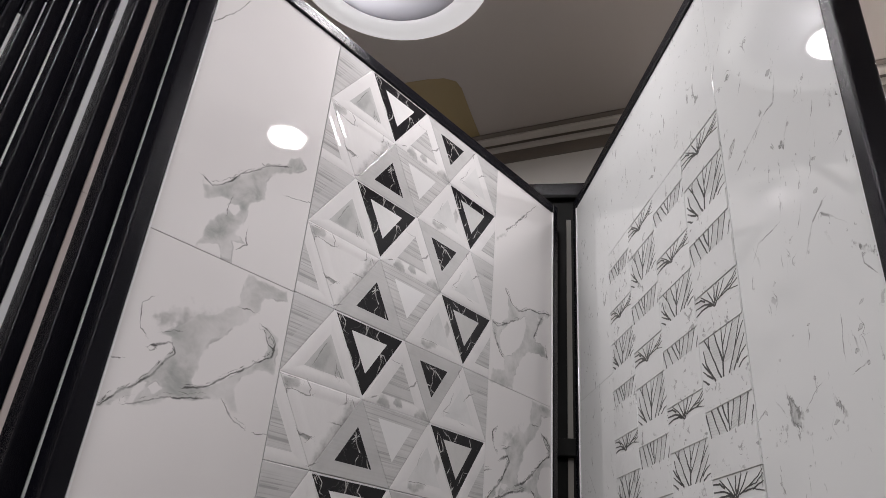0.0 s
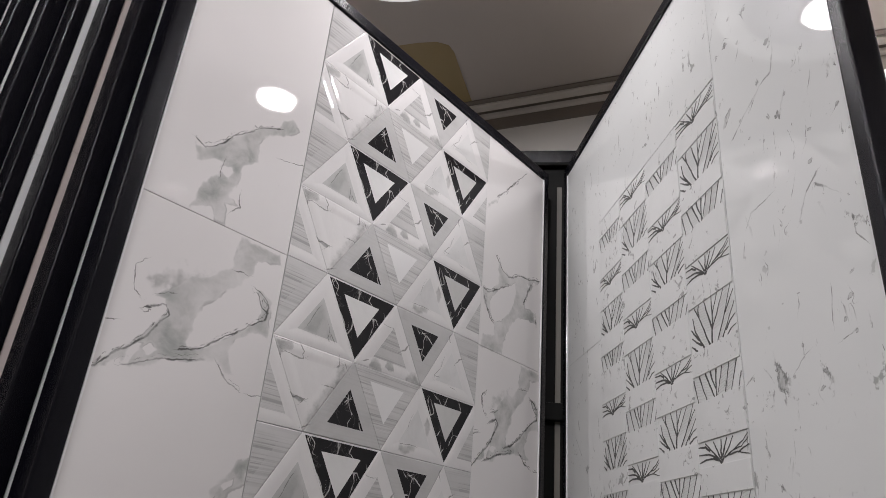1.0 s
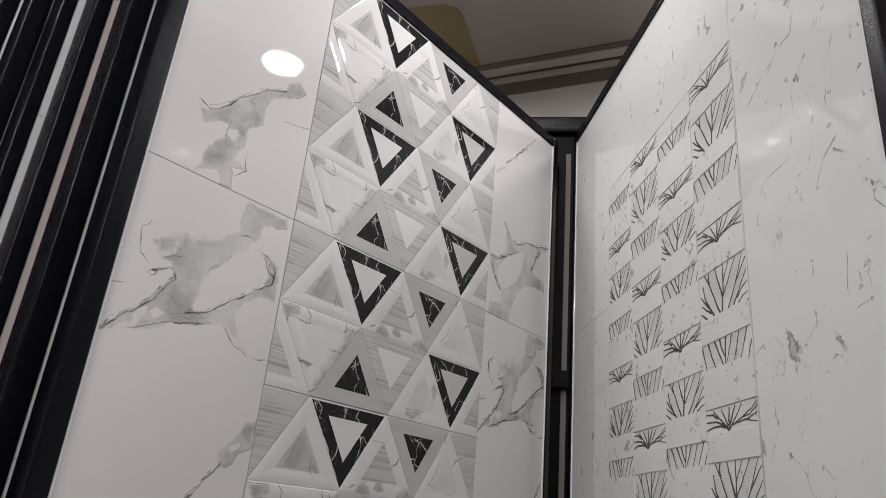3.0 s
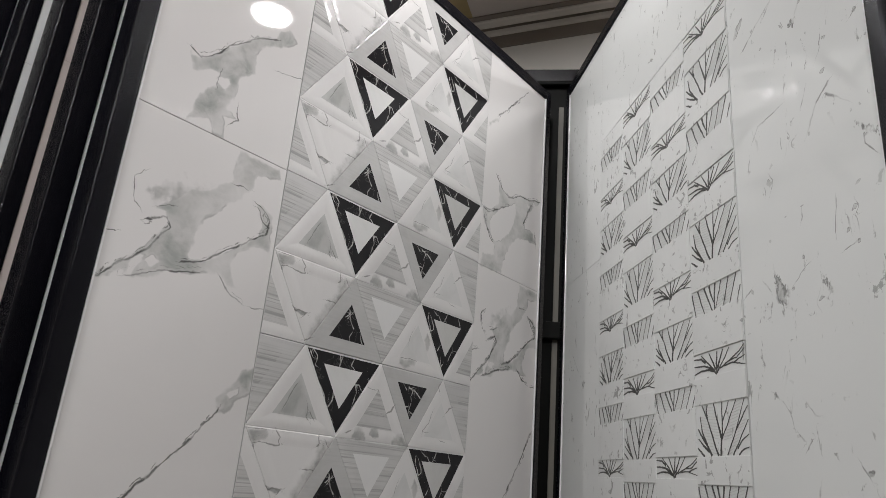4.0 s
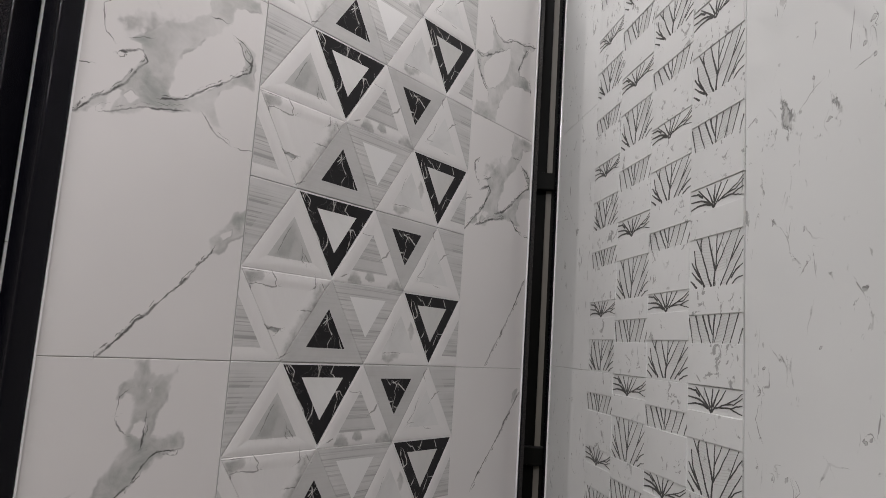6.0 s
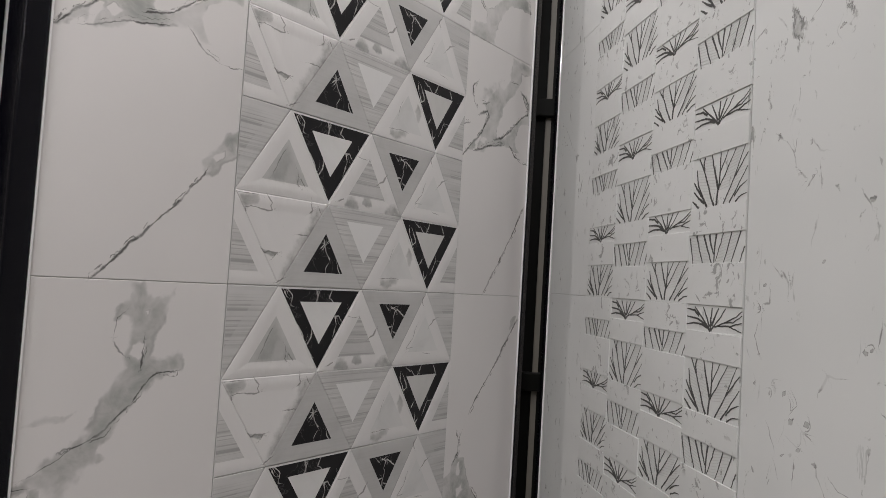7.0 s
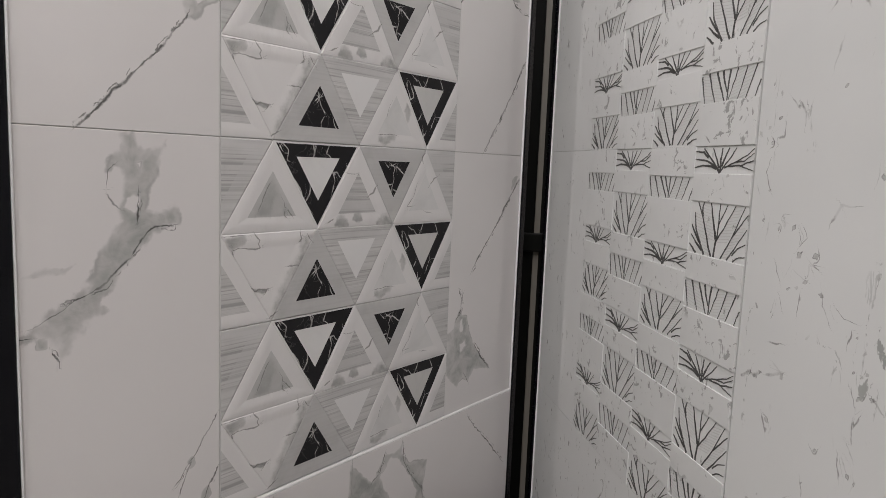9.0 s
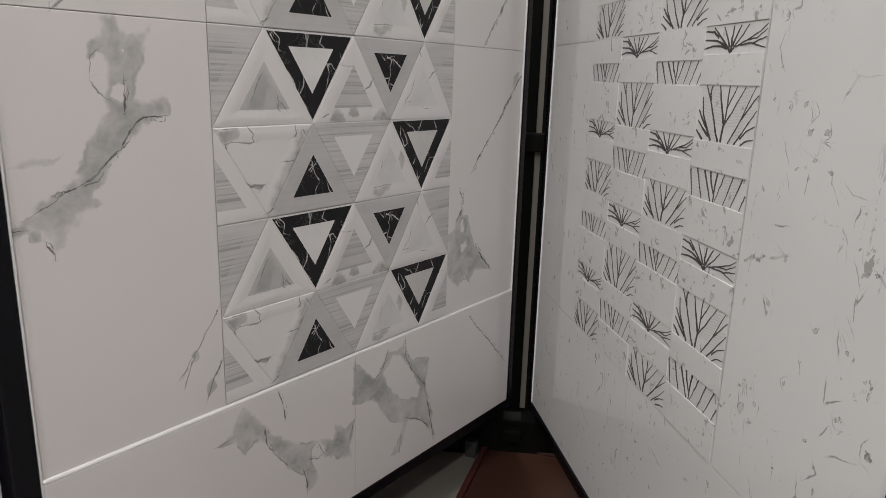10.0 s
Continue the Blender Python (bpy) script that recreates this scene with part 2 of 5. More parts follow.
ALU = plain("grey_aluminium", (0.125, 0.118, 0.10), 0.45, 18, 0.15, 0.1)
GROUT = plain("grout", (0.42, 0.415, 0.40), 0.8, 40)
CAULK = plain("white_edge_bead", (0.86, 0.86, 0.87), 0.09, 30, 0.08, 0.25, 0.0, 14)
PAINT = plain("ceiling_paint", (0.50, 0.455, 0.42), 0.75, 6, 0.04, 0.05)
CORNICE = plain("cornice_plaster", (0.80, 0.75, 0.70), 0.6, 10, 0.05, 0.05)
# Brown-grey colour stands in for shade in the cornice steps and grooves.
GROOVE_SHADE = plain("brown_grey_moulding_shade", (0.24, 0.205, 0.175), 0.6, 10, 0.08, 0.05)
WALLP = plain("wall_paint", (0.84, 0.81, 0.77), 0.7, 5, 0.05, 0.05)
YELLOW = plain("mustard_patch", (0.36, 0.275, 0.13), 0.6, 8, 0.08, 0.05)
FLOORM = plain("cream_floor_glaze", (0.20, 0.192, 0.165), 0.3, 6, 0.1, 0.05)
RUST = plain("red_rim_paint", (0.050, 0.012, 0.009), 0.45, 12, 0.25, 0.2)
BROWN = plain("red_brown_board", (0.036, 0.0135, 0.0075), 0.45, 9, 0.3, 0.2)
# The recess rim is no lamp: emission stands in for lamplight on it.
RIMGLOW = glow("rim_emission", (1.0, 0.97, 0.95), 0.5)
LAMPGLOW = glow("lamp_face", (1.0, 0.97, 0.94), 26.0)
# Grey base colour carries the shade inside the white recess dome.
DOME_SHADE = plain("recess_dome_shade", (0.29, 0.287, 0.305), 0.6, 8, 0.04, 0.05)
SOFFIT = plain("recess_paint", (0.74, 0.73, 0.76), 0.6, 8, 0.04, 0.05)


# ---------------------------------------------------------------- mesh helpers
def finish(bm, name, mat, parent=None, label=""):
    me = bpy.data.meshes.new(name)
    bm.to_mesh(me)
    bm.free()
    me.materials.append(mat)
    ob = new(name, me)
    if parent is not None:
        ob.parent = parent
    if label:
        tagged(ob, label)
    return ob


def part(name, bm, mat, parent, label=""):
    return finish(bm, name, mat, parent, label)


def box(bm, x0, x1, y0, y1, z0, z1, bevel=0.0, segments=2):
    r = bmesh.ops.create_cube(bm, size=1)
    bmesh.ops.transform(bm, verts=r["verts"], matrix=Matrix.Translation(((x0 + x1) / 2, (y0 + y1) / 2, (z0 + z1) / 2)) @ Matrix.Diagonal((abs(x1 - x0), abs(y1 - y0), abs(z1 - z0), 1)))
    if bevel:
        es = {e for v in r["verts"] for e in v.link_edges}
        bmesh.ops.bevel(bm, geom=list(es), offset=bevel, segments=segments, affect="EDGES", profile=0.6)


def boxed(*a, bevel=0.0, segments=2):
    bm = bmesh.new()
    box(bm, *a, bevel=bevel, segments=segments)
    return bm


def prism(bm, outline, y0, y1):
    """Extrude an outline of (x, z) points from y0 (back) to y1 (front)."""
    a = [bm.verts.new((x, y0, z)) for x, z in outline]
    c = [bm.verts.new((x, y1, z)) for x, z in outline]
    bm.faces.new(c)
    k = len(outline)
    for i in range(k):
        bm.faces.new((a[i], a[(i + 1) % k], c[(i + 1) % k], c[i]))
    bmesh.ops.recalc_face_normals(bm, faces=bm.faces)


class Veins:
    """Clouds and cracks of one tiled face, in the face's own metres."""

    def __init__(self, spread=1.0):
        self.clouds, self.cracks, self.patches, self.holes, self.spread = [], [], [], [], spread

    def cloud(self, radius, strength, *pts):
        self.clouds.append((radius, strength, np.array(pts)))

    def fleck(self, radius, strength, *pts):
        """A small stone fleck: a long one is a hairline, a short one a speck with a broken outline and a hair beside it."""
        rng = random.Random(int(pts[0][0] * 7919 + pts[0][1] * 104729))
        q = np.array(pts)
        if np.hypot(*(q[-1] - q[0])) > 0.0075 and radius < 0.005:
            self.crack(rng.uniform(0.7, 1.2), *pts)
            if rng.random() < 0.5:
                k = rng.choice((0, -1))
                self.clouds.append((radius * 0.9, strength * 0.8, np.array((q[k], q[k] + (rng.uniform(-0.004, 0.004), -0.003)))))
            return
        self.clouds.append((radius * 0.95, strength * 0.85, q))
        c, r0, a0 = q.mean(0), radius * rng.uniform(1.0, 1.5), rng.uniform(0, 6.3)
        if rng.random() < 0.45:
            self.crack(rng.uniform(0.5, 0.9), *[(c[0] + r0 * math.cos(a0 + k * 0.7), c[1] + r0 * 1.3 * math.sin(a0 + k * 0.7)) for k in range(rng.randint(3, 5))])
        if rng.random() < 0.45:
            a1, long = rng.uniform(1.0, 2.2), rng.uniform(0.008, 0.016)
            start = c + (rng.uniform(-0.012, 0.012), rng.uniform(-0.014, 0.006))
            self.crack(rng.uniform(0.5, 0.9), tuple(start), tuple(start + (long * 0.5 * math.cos(a1) + 0.001, -long * 0.5 * math.sin(a1))), tuple(start + (long * math.cos(a1), -long * math.sin(a1))))

    def patch(self, strength, soft, *pts):
        """A grey field with the outline pts; soft is the width of its fading edge."""
        self.patches.append((strength, soft, np.array(pts)))

    def hole(self, *pts):
        """A white island in the grey."""
        self.holes.append(np.array(pts))

    @staticmethod
    def close_to(q, pts, margin):
        lo, hi = pts.min(0) - margin, pts.max(0) + margin
        return np.nonzero((q[:, 0] > lo[0]) & (q[:, 0] < hi[0]) & (q[:, 1] > lo[1]) & (q[:, 1] < hi[1]))[0]

    @classmethod
    def inside(cls, q, pts):
        """Distance to the outline, positive inside it."""
        d = cls.reach(q, np.concatenate((pts, pts[:1])))[0]
        odd = np.zeros(len(q), bool)
        for a, b in zip(pts, np.roll(pts, -1, 0)):
            cross = (a[1] > q[:, 1]) != (b[1] > q[:, 1])
            odd ^= cross & (q[:, 0] < (b[0] - a[0]) * (q[:, 1] - a[1]) / (b[1] - a[1] if b[1] != a[1] else 1e-9) + a[0])
        return np.where(odd, d, -d)

    def crack(self, weight, *pts):
        self.cracks.append((weight, np.array(pts)))

    @staticmethod
    def reach(q, pts):
        """Signed distance of the points q to a polyline."""
        best = np.full(len(q), 9.0)
        sign = np.ones(len(q))
        along = np.zeros(len(q))
        for k, (a, b) in enumerate(zip(pts[:-1], pts[1:])):
            ab = b - a
            u = np.clip(((q - a) @ ab) / max(ab @ ab, 1e-9), 0, 1)
            w = q - a - u[:, None] * ab
            d = np.hypot(w[:, 0], w[:, 1])
            near = d < best
            best[near] = d[near]
            along[near] = (k + u[near]) / (len(pts) - 1)
            sign[near] = np.where((ab[0] * w[:, 1] - ab[1] * w[:, 0]) >= 0, 1, -1)[near]
        return best, sign, along

    @staticmethod
    def warp(q):
        """Ragged, natural outlines: shift every point by two scales of noise."""
        out = np.empty_like(q)
        for i, (x, z) in enumerate(q):
            a = noise.noise_vector((x * 21, 3.1, z * 21))
            b = noise.noise_vector((x * 58, 7.7, z * 58))
            c = noise.noise_vector((x * 130, 1.9, z * 130))
            out[i] = (x + a[0] * 0.005 + b[0] * 0.004 + c[0] * 0.002, z + a[2] * 0.005 + b[2] * 0.004 + c[2] * 0.002)
        return out

    def paint(self, me, q):
        q, still = self.warp(q), q
        dens = np.zeros(len(q))
        for r, s, pts in self.clouds:
            i = self.close_to(q, pts, r * 2)
            if len(i):
                d, _, u = self.reach(q[i], pts)
                rr = r * self.spread * (0.45 + 0.75 * np.sin(np.pi * u) ** 0.7)
                dens[i] = np.maximum(dens[i], s * np.clip(1.2 - d / rr * 0.72, 0, 1))
        for s, soft, pts in self.patches:
            i = self.close_to(q, pts, soft)
            if len(i):
                dens[i] = np.maximum(dens[i], s * np.clip(0.42 + self.inside(q[i], pts) / soft, 0, 1))
        for pts in self.holes:
            i = self.close_to(q, pts, 0.02)
            if len(i):
                dens[i] = np.minimum(dens[i], np.clip(0.38 - self.inside(q[i], pts) / 0.012, 0, 1))
        dist = np.full(len(q), 0.08)
        wt = np.zeros(len(q))
        mid = still * 0.55 + q * 0.45
        for w, pts in self.cracks:
            i = self.close_to(q, pts, 0.05)
            if len(i):
                d, sg, _ = self.reach(mid[i], pts)
                near = d < np.abs(dist[i])
                dist[i[near]], wt[i[near]] = (d * sg)[near], w * np.clip((0.013 - d[near]) / 0.005, 0, 1)
        for nm, val in (("cloud", dens), ("crack", dist), ("weight", wt)):
            at = me.attributes.new(nm, "FLOAT", "POINT")
            at.data.foreach_set("value", val.astype(np.float32))


def vein_face(name, x0, x1, z0, z1, front, mat, veins, parent, label=""):
    """One glazed tile with a gently rounded rim whose face carries the vein attributes."""
    step, e = 0.0032 if name == "leaf_tile" else 0.0028 if mat == CARRARA else 0.0021, 0.0009
    xs = np.concatenate(([x0], np.linspace(x0 + e, x1 - e, max(2, int((x1 - x0) / step))), [x1]))
    zs = np.concatenate(([z0], np.linspace(z0 + e, z1 - e, max(2, int((z1 - z0) / step))), [z1]))
    nx, nz = len(xs), len(zs)
    gx, gz = np.meshgrid(xs, zs)
    y = np.full(gx.shape, -front)
    drop = e * (0.7 if mat == CARRARA else 0.25)
    y[0, :] += drop
    y[-1, :] += drop
    y[:, 0] += drop
    y[:, -1] += drop
    verts = np.stack((gx, y, gz), -1).reshape(-1, 3)
    i = (np.arange(nz - 1)[:, None] * nx + np.arange(nx - 1)[None]).reshape(-1)
    faces = np.stack((i, i + 1, i + nx + 1, i + nx), -1)
    rim = [(x0, 0, z0), (x1, 0, z0), (x1, 0, z1), (x0, 0, z1)]
    k = len(verts)
    verts = np.concatenate((verts, np.array(rim)))
    corner = [0, nx - 1, nx * nz - 1, nx * (nz - 1)]
    skirt = [(corner[0], k, k + 1, corner[1]), (corner[1], k + 1, k + 2, corner[2]), (corner[2], k + 2, k + 3, corner[3]), (corner[3], k + 3, k, corner[0])]
    me = bpy.data.meshes.new(name)
    me.from_pydata(verts.tolist(), [], faces.tolist() + skirt)
    me.polygons.foreach_set("use_smooth", [False] * len(me.polygons))
    veins.paint(me, verts[:, [0, 2]])
    me.materials.append(mat)
    ob = new(name, me)
    ob.parent = parent
    if label:
        tagged(ob, label)
    return ob


def shared_print(v, dx, heavy=1.0):
    """The print that the middle tiles of both outer columns share."""
    v.patch(1.00, 0.020, (0.066 + dx, 1.702), (0.152 + dx, 1.701), (0.155 + dx, 1.683), (0.105 + dx, 1.674), (0.102 + dx, 1.650), (0.087 + dx, 1.622), (0.053 + dx, 1.595), (0.029 + dx, 1.566), (0.016 + dx, 1.527), (0.008 + dx, 1.499), (0.014 + dx, 1.488), (0.041 + dx, 1.495), (0.073 + dx, 1.519), (0.106 + dx, 1.550), (0.134 + dx, 1.573), (0.139 + dx, 1.590), (0.123 + dx, 1.606), (0.113 + dx, 1.626), (0.132 + dx, 1.624), (0.152 + dx, 1.609), (0.154 + dx, 1.580), (0.155 + dx, 1.551), (0.122 + dx, 1.548), (0.095 + dx, 1.525), (0.092 + dx, 1.504), (0.096 + dx, 1.484), (0.110 + dx, 1.471), (0.091 + dx, 1.470), (0.073 + dx, 1.482), (0.045 + dx, 1.477), (0.012 + dx, 1.468), (-0.021 + dx, 1.465), (-0.037 + dx, 1.451), (-0.073 + dx, 1.444), (-0.083 + dx, 1.447), (-0.096 + dx, 1.442), (-0.123 + dx, 1.425), (-0.110 + dx, 1.440), (-0.094 + dx, 1.458), (-0.074 + dx, 1.474), (-0.057 + dx, 1.494), (-0.044 + dx, 1.521), (-0.031 + dx, 1.538), (-0.038 + dx, 1.555), (-0.056 + dx, 1.558), (-0.038 + dx, 1.569), (-0.028 + dx, 1.582), (-0.004 + dx, 1.603), (0.029 + dx, 1.618), (0.062 + dx, 1.643), (0.060 + dx, 1.663))
    v.patch(0.55, 0.070, (-0.079 + dx, 1.575), (-0.037 + dx, 1.622), (0.024 + dx, 1.641), (0.064 + dx, 1.635), (0.033 + dx, 1.602), (0.002 + dx, 1.576), (-0.023 + dx, 1.560), (-0.037 + dx, 1.565), (-0.066 + dx, 1.545), (-0.077 + dx, 1.541))
    v.hole((-0.058 + dx, 1.471), (-0.048 + dx, 1.482), (-0.034 + dx, 1.476), (-0.044 + dx, 1.466))
    v.hole((-0.078 + dx, 1.447), (-0.077 + dx, 1.461), (-0.065 + dx, 1.476), (-0.056 + dx, 1.480), (-0.065 + dx, 1.461), (-0.070 + dx, 1.446))
    v.crack(1.2 * heavy, (-0.123 + dx, 1.426), (-0.107 + dx, 1.439), (-0.093 + dx, 1.456), (-0.073 + dx, 1.471), (-0.053 + dx, 1.492), (-0.042 + dx, 1.515), (-0.027 + dx, 1.533), (-0.036 + dx, 1.546), (-0.051 + dx, 1.540), (-0.066 + dx, 1.532))
    v.crack(0.9 * heavy, (-0.078 + dx, 1.442), (-0.067 + dx, 1.446), (-0.048 + dx, 1.454), (-0.027 + dx, 1.463), (-0.002 + dx, 1.467), (0.031 + dx, 1.476))
    v.crack(1.2 * heavy, (0.001 + dx, 1.484), (0.028 + dx, 1.491), (0.059 + dx, 1.514), (0.092 + dx, 1.538), (0.116 + dx, 1.560), (0.146 + dx, 1.577), (0.150 + dx, 1.601), (0.133 + dx, 1.617), (0.115 + dx, 1.625))
    v.crack(1.0 * heavy, (0.121 + dx, 1.616), (0.134 + dx, 1.595), (0.148 + dx, 1.589))
    v.crack(0.9 * heavy, (0.074 + dx, 1.478), (0.093 + dx, 1.460), (0.115 + dx, 1.450))
    v.crack(0.8 * heavy, (-0.085 + dx, 1.602), (-0.098 + dx, 1.590), (-0.096 + dx, 1.569), (-0.090 + dx, 1.555), (-0.081 + dx, 1.546))
    v.crack(0.8 * heavy, (-0.124 + dx, 1.498), (-0.107 + dx, 1.501))
    v.crack(0.6 * heavy, (0.139 + dx, 1.447), (0.163 + dx, 1.448))
    v.crack(0.8 * heavy, (-0.053 + dx, 1.559), (-0.031 + dx, 1.567))
    v.crack(0.7 * heavy, (0.071 + dx, 1.641), (0.095 + dx, 1.643))


def marble_marks(v):
    shared_print(v, 0.0)
    shared_print(v, 0.884, 1.7)
    v.crack(0.6, (-0.120, 2.143), (-0.100, 2.171), (-0.078, 2.207), (-0.065, 2.237))
    v.crack(1.4, (-0.044, 1.111), (-0.012, 1.143), (0.026, 1.181), (0.063, 1.216), (0.094, 1.253), (0.112, 1.276))
    v.crack(1.7, (0.946, 2.282), (0.883, 2.212), (0.813, 2.142))
    v.crack(1.9, (1.030, 1.333), (0.983, 1.258), (0.927, 1.182), (0.874, 1.117))
    v.crack(1.9, (1.033, 1.048), (1.002, 1.013), (0.944, 0.945), (0.877, 0.874), (0.846, 0.837))
    v.cloud(0.008, 0.60, (1.001, 1.027), (1.024, 1.055))
    v.patch(0.90, 0.018, (-0.059, 1.834), (-0.053, 1.823), (-0.019, 1.839), (0.013, 1.877), (0.051, 1.917), (0.094, 1.948), (0.099, 1.968), (0.121, 1.981), (0.138, 1.966), (0.127, 1.950), (0.089, 1.929), (0.067, 1.905), (0.059, 1.880), (0.064, 1.854), (0.035, 1.830), (0.037, 1.800), (0.024, 1.766), (0.051, 1.756), (0.024, 1.750), (0.029, 1.708), (0.006, 1.705), (0.001, 1.732), (-0.024, 1.727), (-0.043, 1.710), (-0.029, 1.746), (-0.020, 1.773), (-0.002, 1.794), (0.000, 1.823), (-0.018, 1.816), (-0.051, 1.799))
    v.hole((-0.002, 1.802), (0.003, 1.816), (0.017, 1.820), (0.023, 1.808), (0.013, 1.795))
    v.hole((-0.029, 1.714), (-0.017, 1.727), (0.000, 1.726), (0.004, 1.711))
    v.crack(1.0, (-0.056, 1.835), (-0.040, 1.830), (-0.023, 1.840), (-0.004, 1.859), (0.012, 1.881), (0.033, 1.899), (0.059, 1.923), (0.095, 1.944))
    v.crack(0.6, (0.107, 1.884), (0.129, 1.890), (0.147, 1.892), (0.166, 1.898))
    v.crack(0.9, (0.002, 1.823), (-0.002, 1.794))
    v.crack(0.8, (0.046, 1.777), (0.048, 1.755), (0.038, 1.741))
    v.patch(0.80, 0.020, (0.104, 1.290), (0.121, 1.311), (0.143, 1.333), (0.167, 1.350), (0.169, 1.312), (0.142, 1.298), (0.132, 1.278), (0.115, 1.272))
    v.hole((0.123, 1.302), (0.146, 1.318), (0.141, 1.304), (0.128, 1.289))
    v.patch(0.80, 0.030, (0.011, 1.107), (0.030, 1.108), (0.038, 1.088), (0.055, 1.087), (0.068, 1.089), (0.083, 1.104), (0.077, 1.087), (0.066, 1.065), (0.064, 1.048), (0.052, 1.024), (0.042, 1.000), (0.057, 0.995), (0.074, 1.002), (0.089, 1.012), (0.097, 0.998), (0.097, 0.981), (0.074, 0.977), (0.057, 0.970), (0.049, 0.958), (0.032, 0.943), (0.020, 0.928), (0.010, 0.919), (-0.000, 0.902), (-0.015, 0.885), (-0.034, 0.872), (-0.045, 0.877), (-0.035, 0.899), (-0.024, 0.918), (-0.020, 0.948), (-0.012, 0.963), (0.007, 0.985), (0.005, 1.001), (0.011, 1.016), (0.016, 1.036), (0.016, 1.056), (0.004, 1.064), (-0.007, 1.052), (-0.002, 1.067), (0.014, 1.083), (0.016, 1.095))
    v.hole((0.021, 1.018), (0.031, 1.022), (0.040, 1.022), (0.037, 1.006), (0.027, 0.999), (0.015, 1.006))
    v.hole((0.032, 1.064), (0.043, 1.066), (0.039, 1.052))
    v.crack(1.2, (0.086, 0.980), (0.059, 0.977), (0.048, 0.970), (0.039, 0.959), (0.029, 0.944))
    v.crack(1.2, (0.037, 1.024), (0.035, 1.006), (0.032, 0.989))
    v.crack(1.15, (0.019, 0.932), (0.003, 0.920), (-0.016, 0.902), (-0.032, 0.894), (-0.050, 0.888), (-0.062, 0.885))
    v.crack(0.4, (-0.050, 0.886), (-0.067, 0.874), (-0.087, 0.866), (-0.104, 0.859))
    v.cloud(0.007, 0.95, (-0.063, 0.853), (-0.061, 0.846))
    v.cloud(0.006, 0.80, (-0.098, 0.840), (-0.091, 0.828))
    v.crack(1.1, (-0.080, 0.819), (-0.075, 0.809))
    v.crack(0.7, (-0.005, 1.021), (0.001, 1.007), (0.007, 1.005))
    v.crack(0.6, (-0.007, 1.040), (-0.006, 1.056), (0.004, 1.064))
    v.patch(0.75, 0.018, (-0.129, 0.912), (-0.114, 0.923), (-0.103, 0.929), (-0.088, 0.937), (-0.064, 0.931), (-0.050, 0.939), (-0.064, 0.925), (-0.088, 0.922), (-0.108, 0.919))
    v.patch(0.66, 0.050, (0.028, 0.966), (0.034, 0.951), (-0.011, 0.913), (-0.029, 0.885), (-0.012, 0.864), (-0.047, 0.843), (-0.060, 0.815), (-0.076, 0.794), (-0.078, 0.826), (-0.101, 0.848), (-0.120, 0.844), (-0.092, 0.868), (-0.057, 0.888), (-0.032, 0.922))
    v.crack(0.8, (-0.129, 0.848), (-0.121, 0.847), (-0.108, 0.847))
    v.patch(1.00, 0.020, (0.830, 1.954), (0.844, 1.938), (0.867, 1.930), (0.894, 1.932), (0.959, 1.955), (1.028, 1.966), (0.975, 1.919), (0.959, 1.864), (1.002, 1.867), (1.018, 1.839), (0.965, 1.839), (0.928, 1.827), (0.894, 1.796), (0.870, 1.768), (0.861, 1.711), (0.764, 1.708), (0.777, 1.736), (0.825, 1.750), (0.827, 1.780), (0.792, 1.799), (0.775, 1.824), (0.766, 1.859), (0.803, 1.862), (0.831, 1.890), (0.833, 1.917))
    v.hole((0.801, 1.838), (0.836, 1.876), (0.869, 1.898), (0.909, 1.920), (0.915, 1.898), (0.908, 1.858), (0.875, 1.816), (0.842, 1.793), (0.818, 1.788), (0.803, 1.808))
    v.hole((0.964, 1.938), (0.979, 1.937), (1.003, 1.960), (1.008, 1.948), (0.975, 1.929))
    v.hole((0.958, 1.885), (0.971, 1.896), (0.986, 1.884), (0.963, 1.868))
    v.crack(1.5, (0.820, 1.964), (0.835, 1.950), (0.849, 1.934), (0.876, 1.930), (0.894, 1.932))
    v.crack(1.7, (0.770, 1.860), (0.787, 1.854), (0.803, 1.859), (0.836, 1.878), (0.878, 1.904))
    v.crack(1.9, (0.776, 1.835), (0.787, 1.808), (0.801, 1.792), (0.814, 1.784))
    v.crack(1.4, (0.894, 1.932), (0.930, 1.948), (0.969, 1.953), (1.028, 1.969))
    v.crack(1.9, (0.998, 1.955), (0.975, 1.924), (0.962, 1.892), (0.953, 1.879))
    v.crack(1.4, (1.012, 1.865), (1.018, 1.839))
    v.patch(0.60, 0.020, (0.761, 2.102), (0.790, 2.119), (0.816, 2.137), (0.813, 2.118), (0.783, 2.095), (0.763, 2.080))
    v.patch(1.00, 0.020, (0.456, 0.495), (0.489, 0.453), (0.520, 0.432), (0.537, 0.456), (0.555, 0.483), (0.592, 0.478), (0.611, 0.489), (0.612, 0.465), (0.637, 0.437), (0.694, 0.426), (0.685, 0.371), (0.693, 0.318), (0.710, 0.281), (0.724, 0.215), (0.695, 0.250), (0.678, 0.272), (0.631, 0.302), (0.616, 0.275), (0.597, 0.233), (0.568, 0.235), (0.597, 0.269), (0.611, 0.299), (0.572, 0.315), (0.534, 0.357), (0.511, 0.393), (0.456, 0.404))
    v.hole((0.542, 0.441), (0.578, 0.473), (0.602, 0.458), (0.638, 0.409), (0.670, 0.362), (0.660, 0.344), (0.619, 0.352), (0.570, 0.388), (0.551, 0.418))
    v.crack(1.1, (0.611, 0.493), (0.617, 0.450), (0.638, 0.413), (0.680, 0.366), (0.693, 0.318), (0.711, 0.258), (0.718, 0.217))
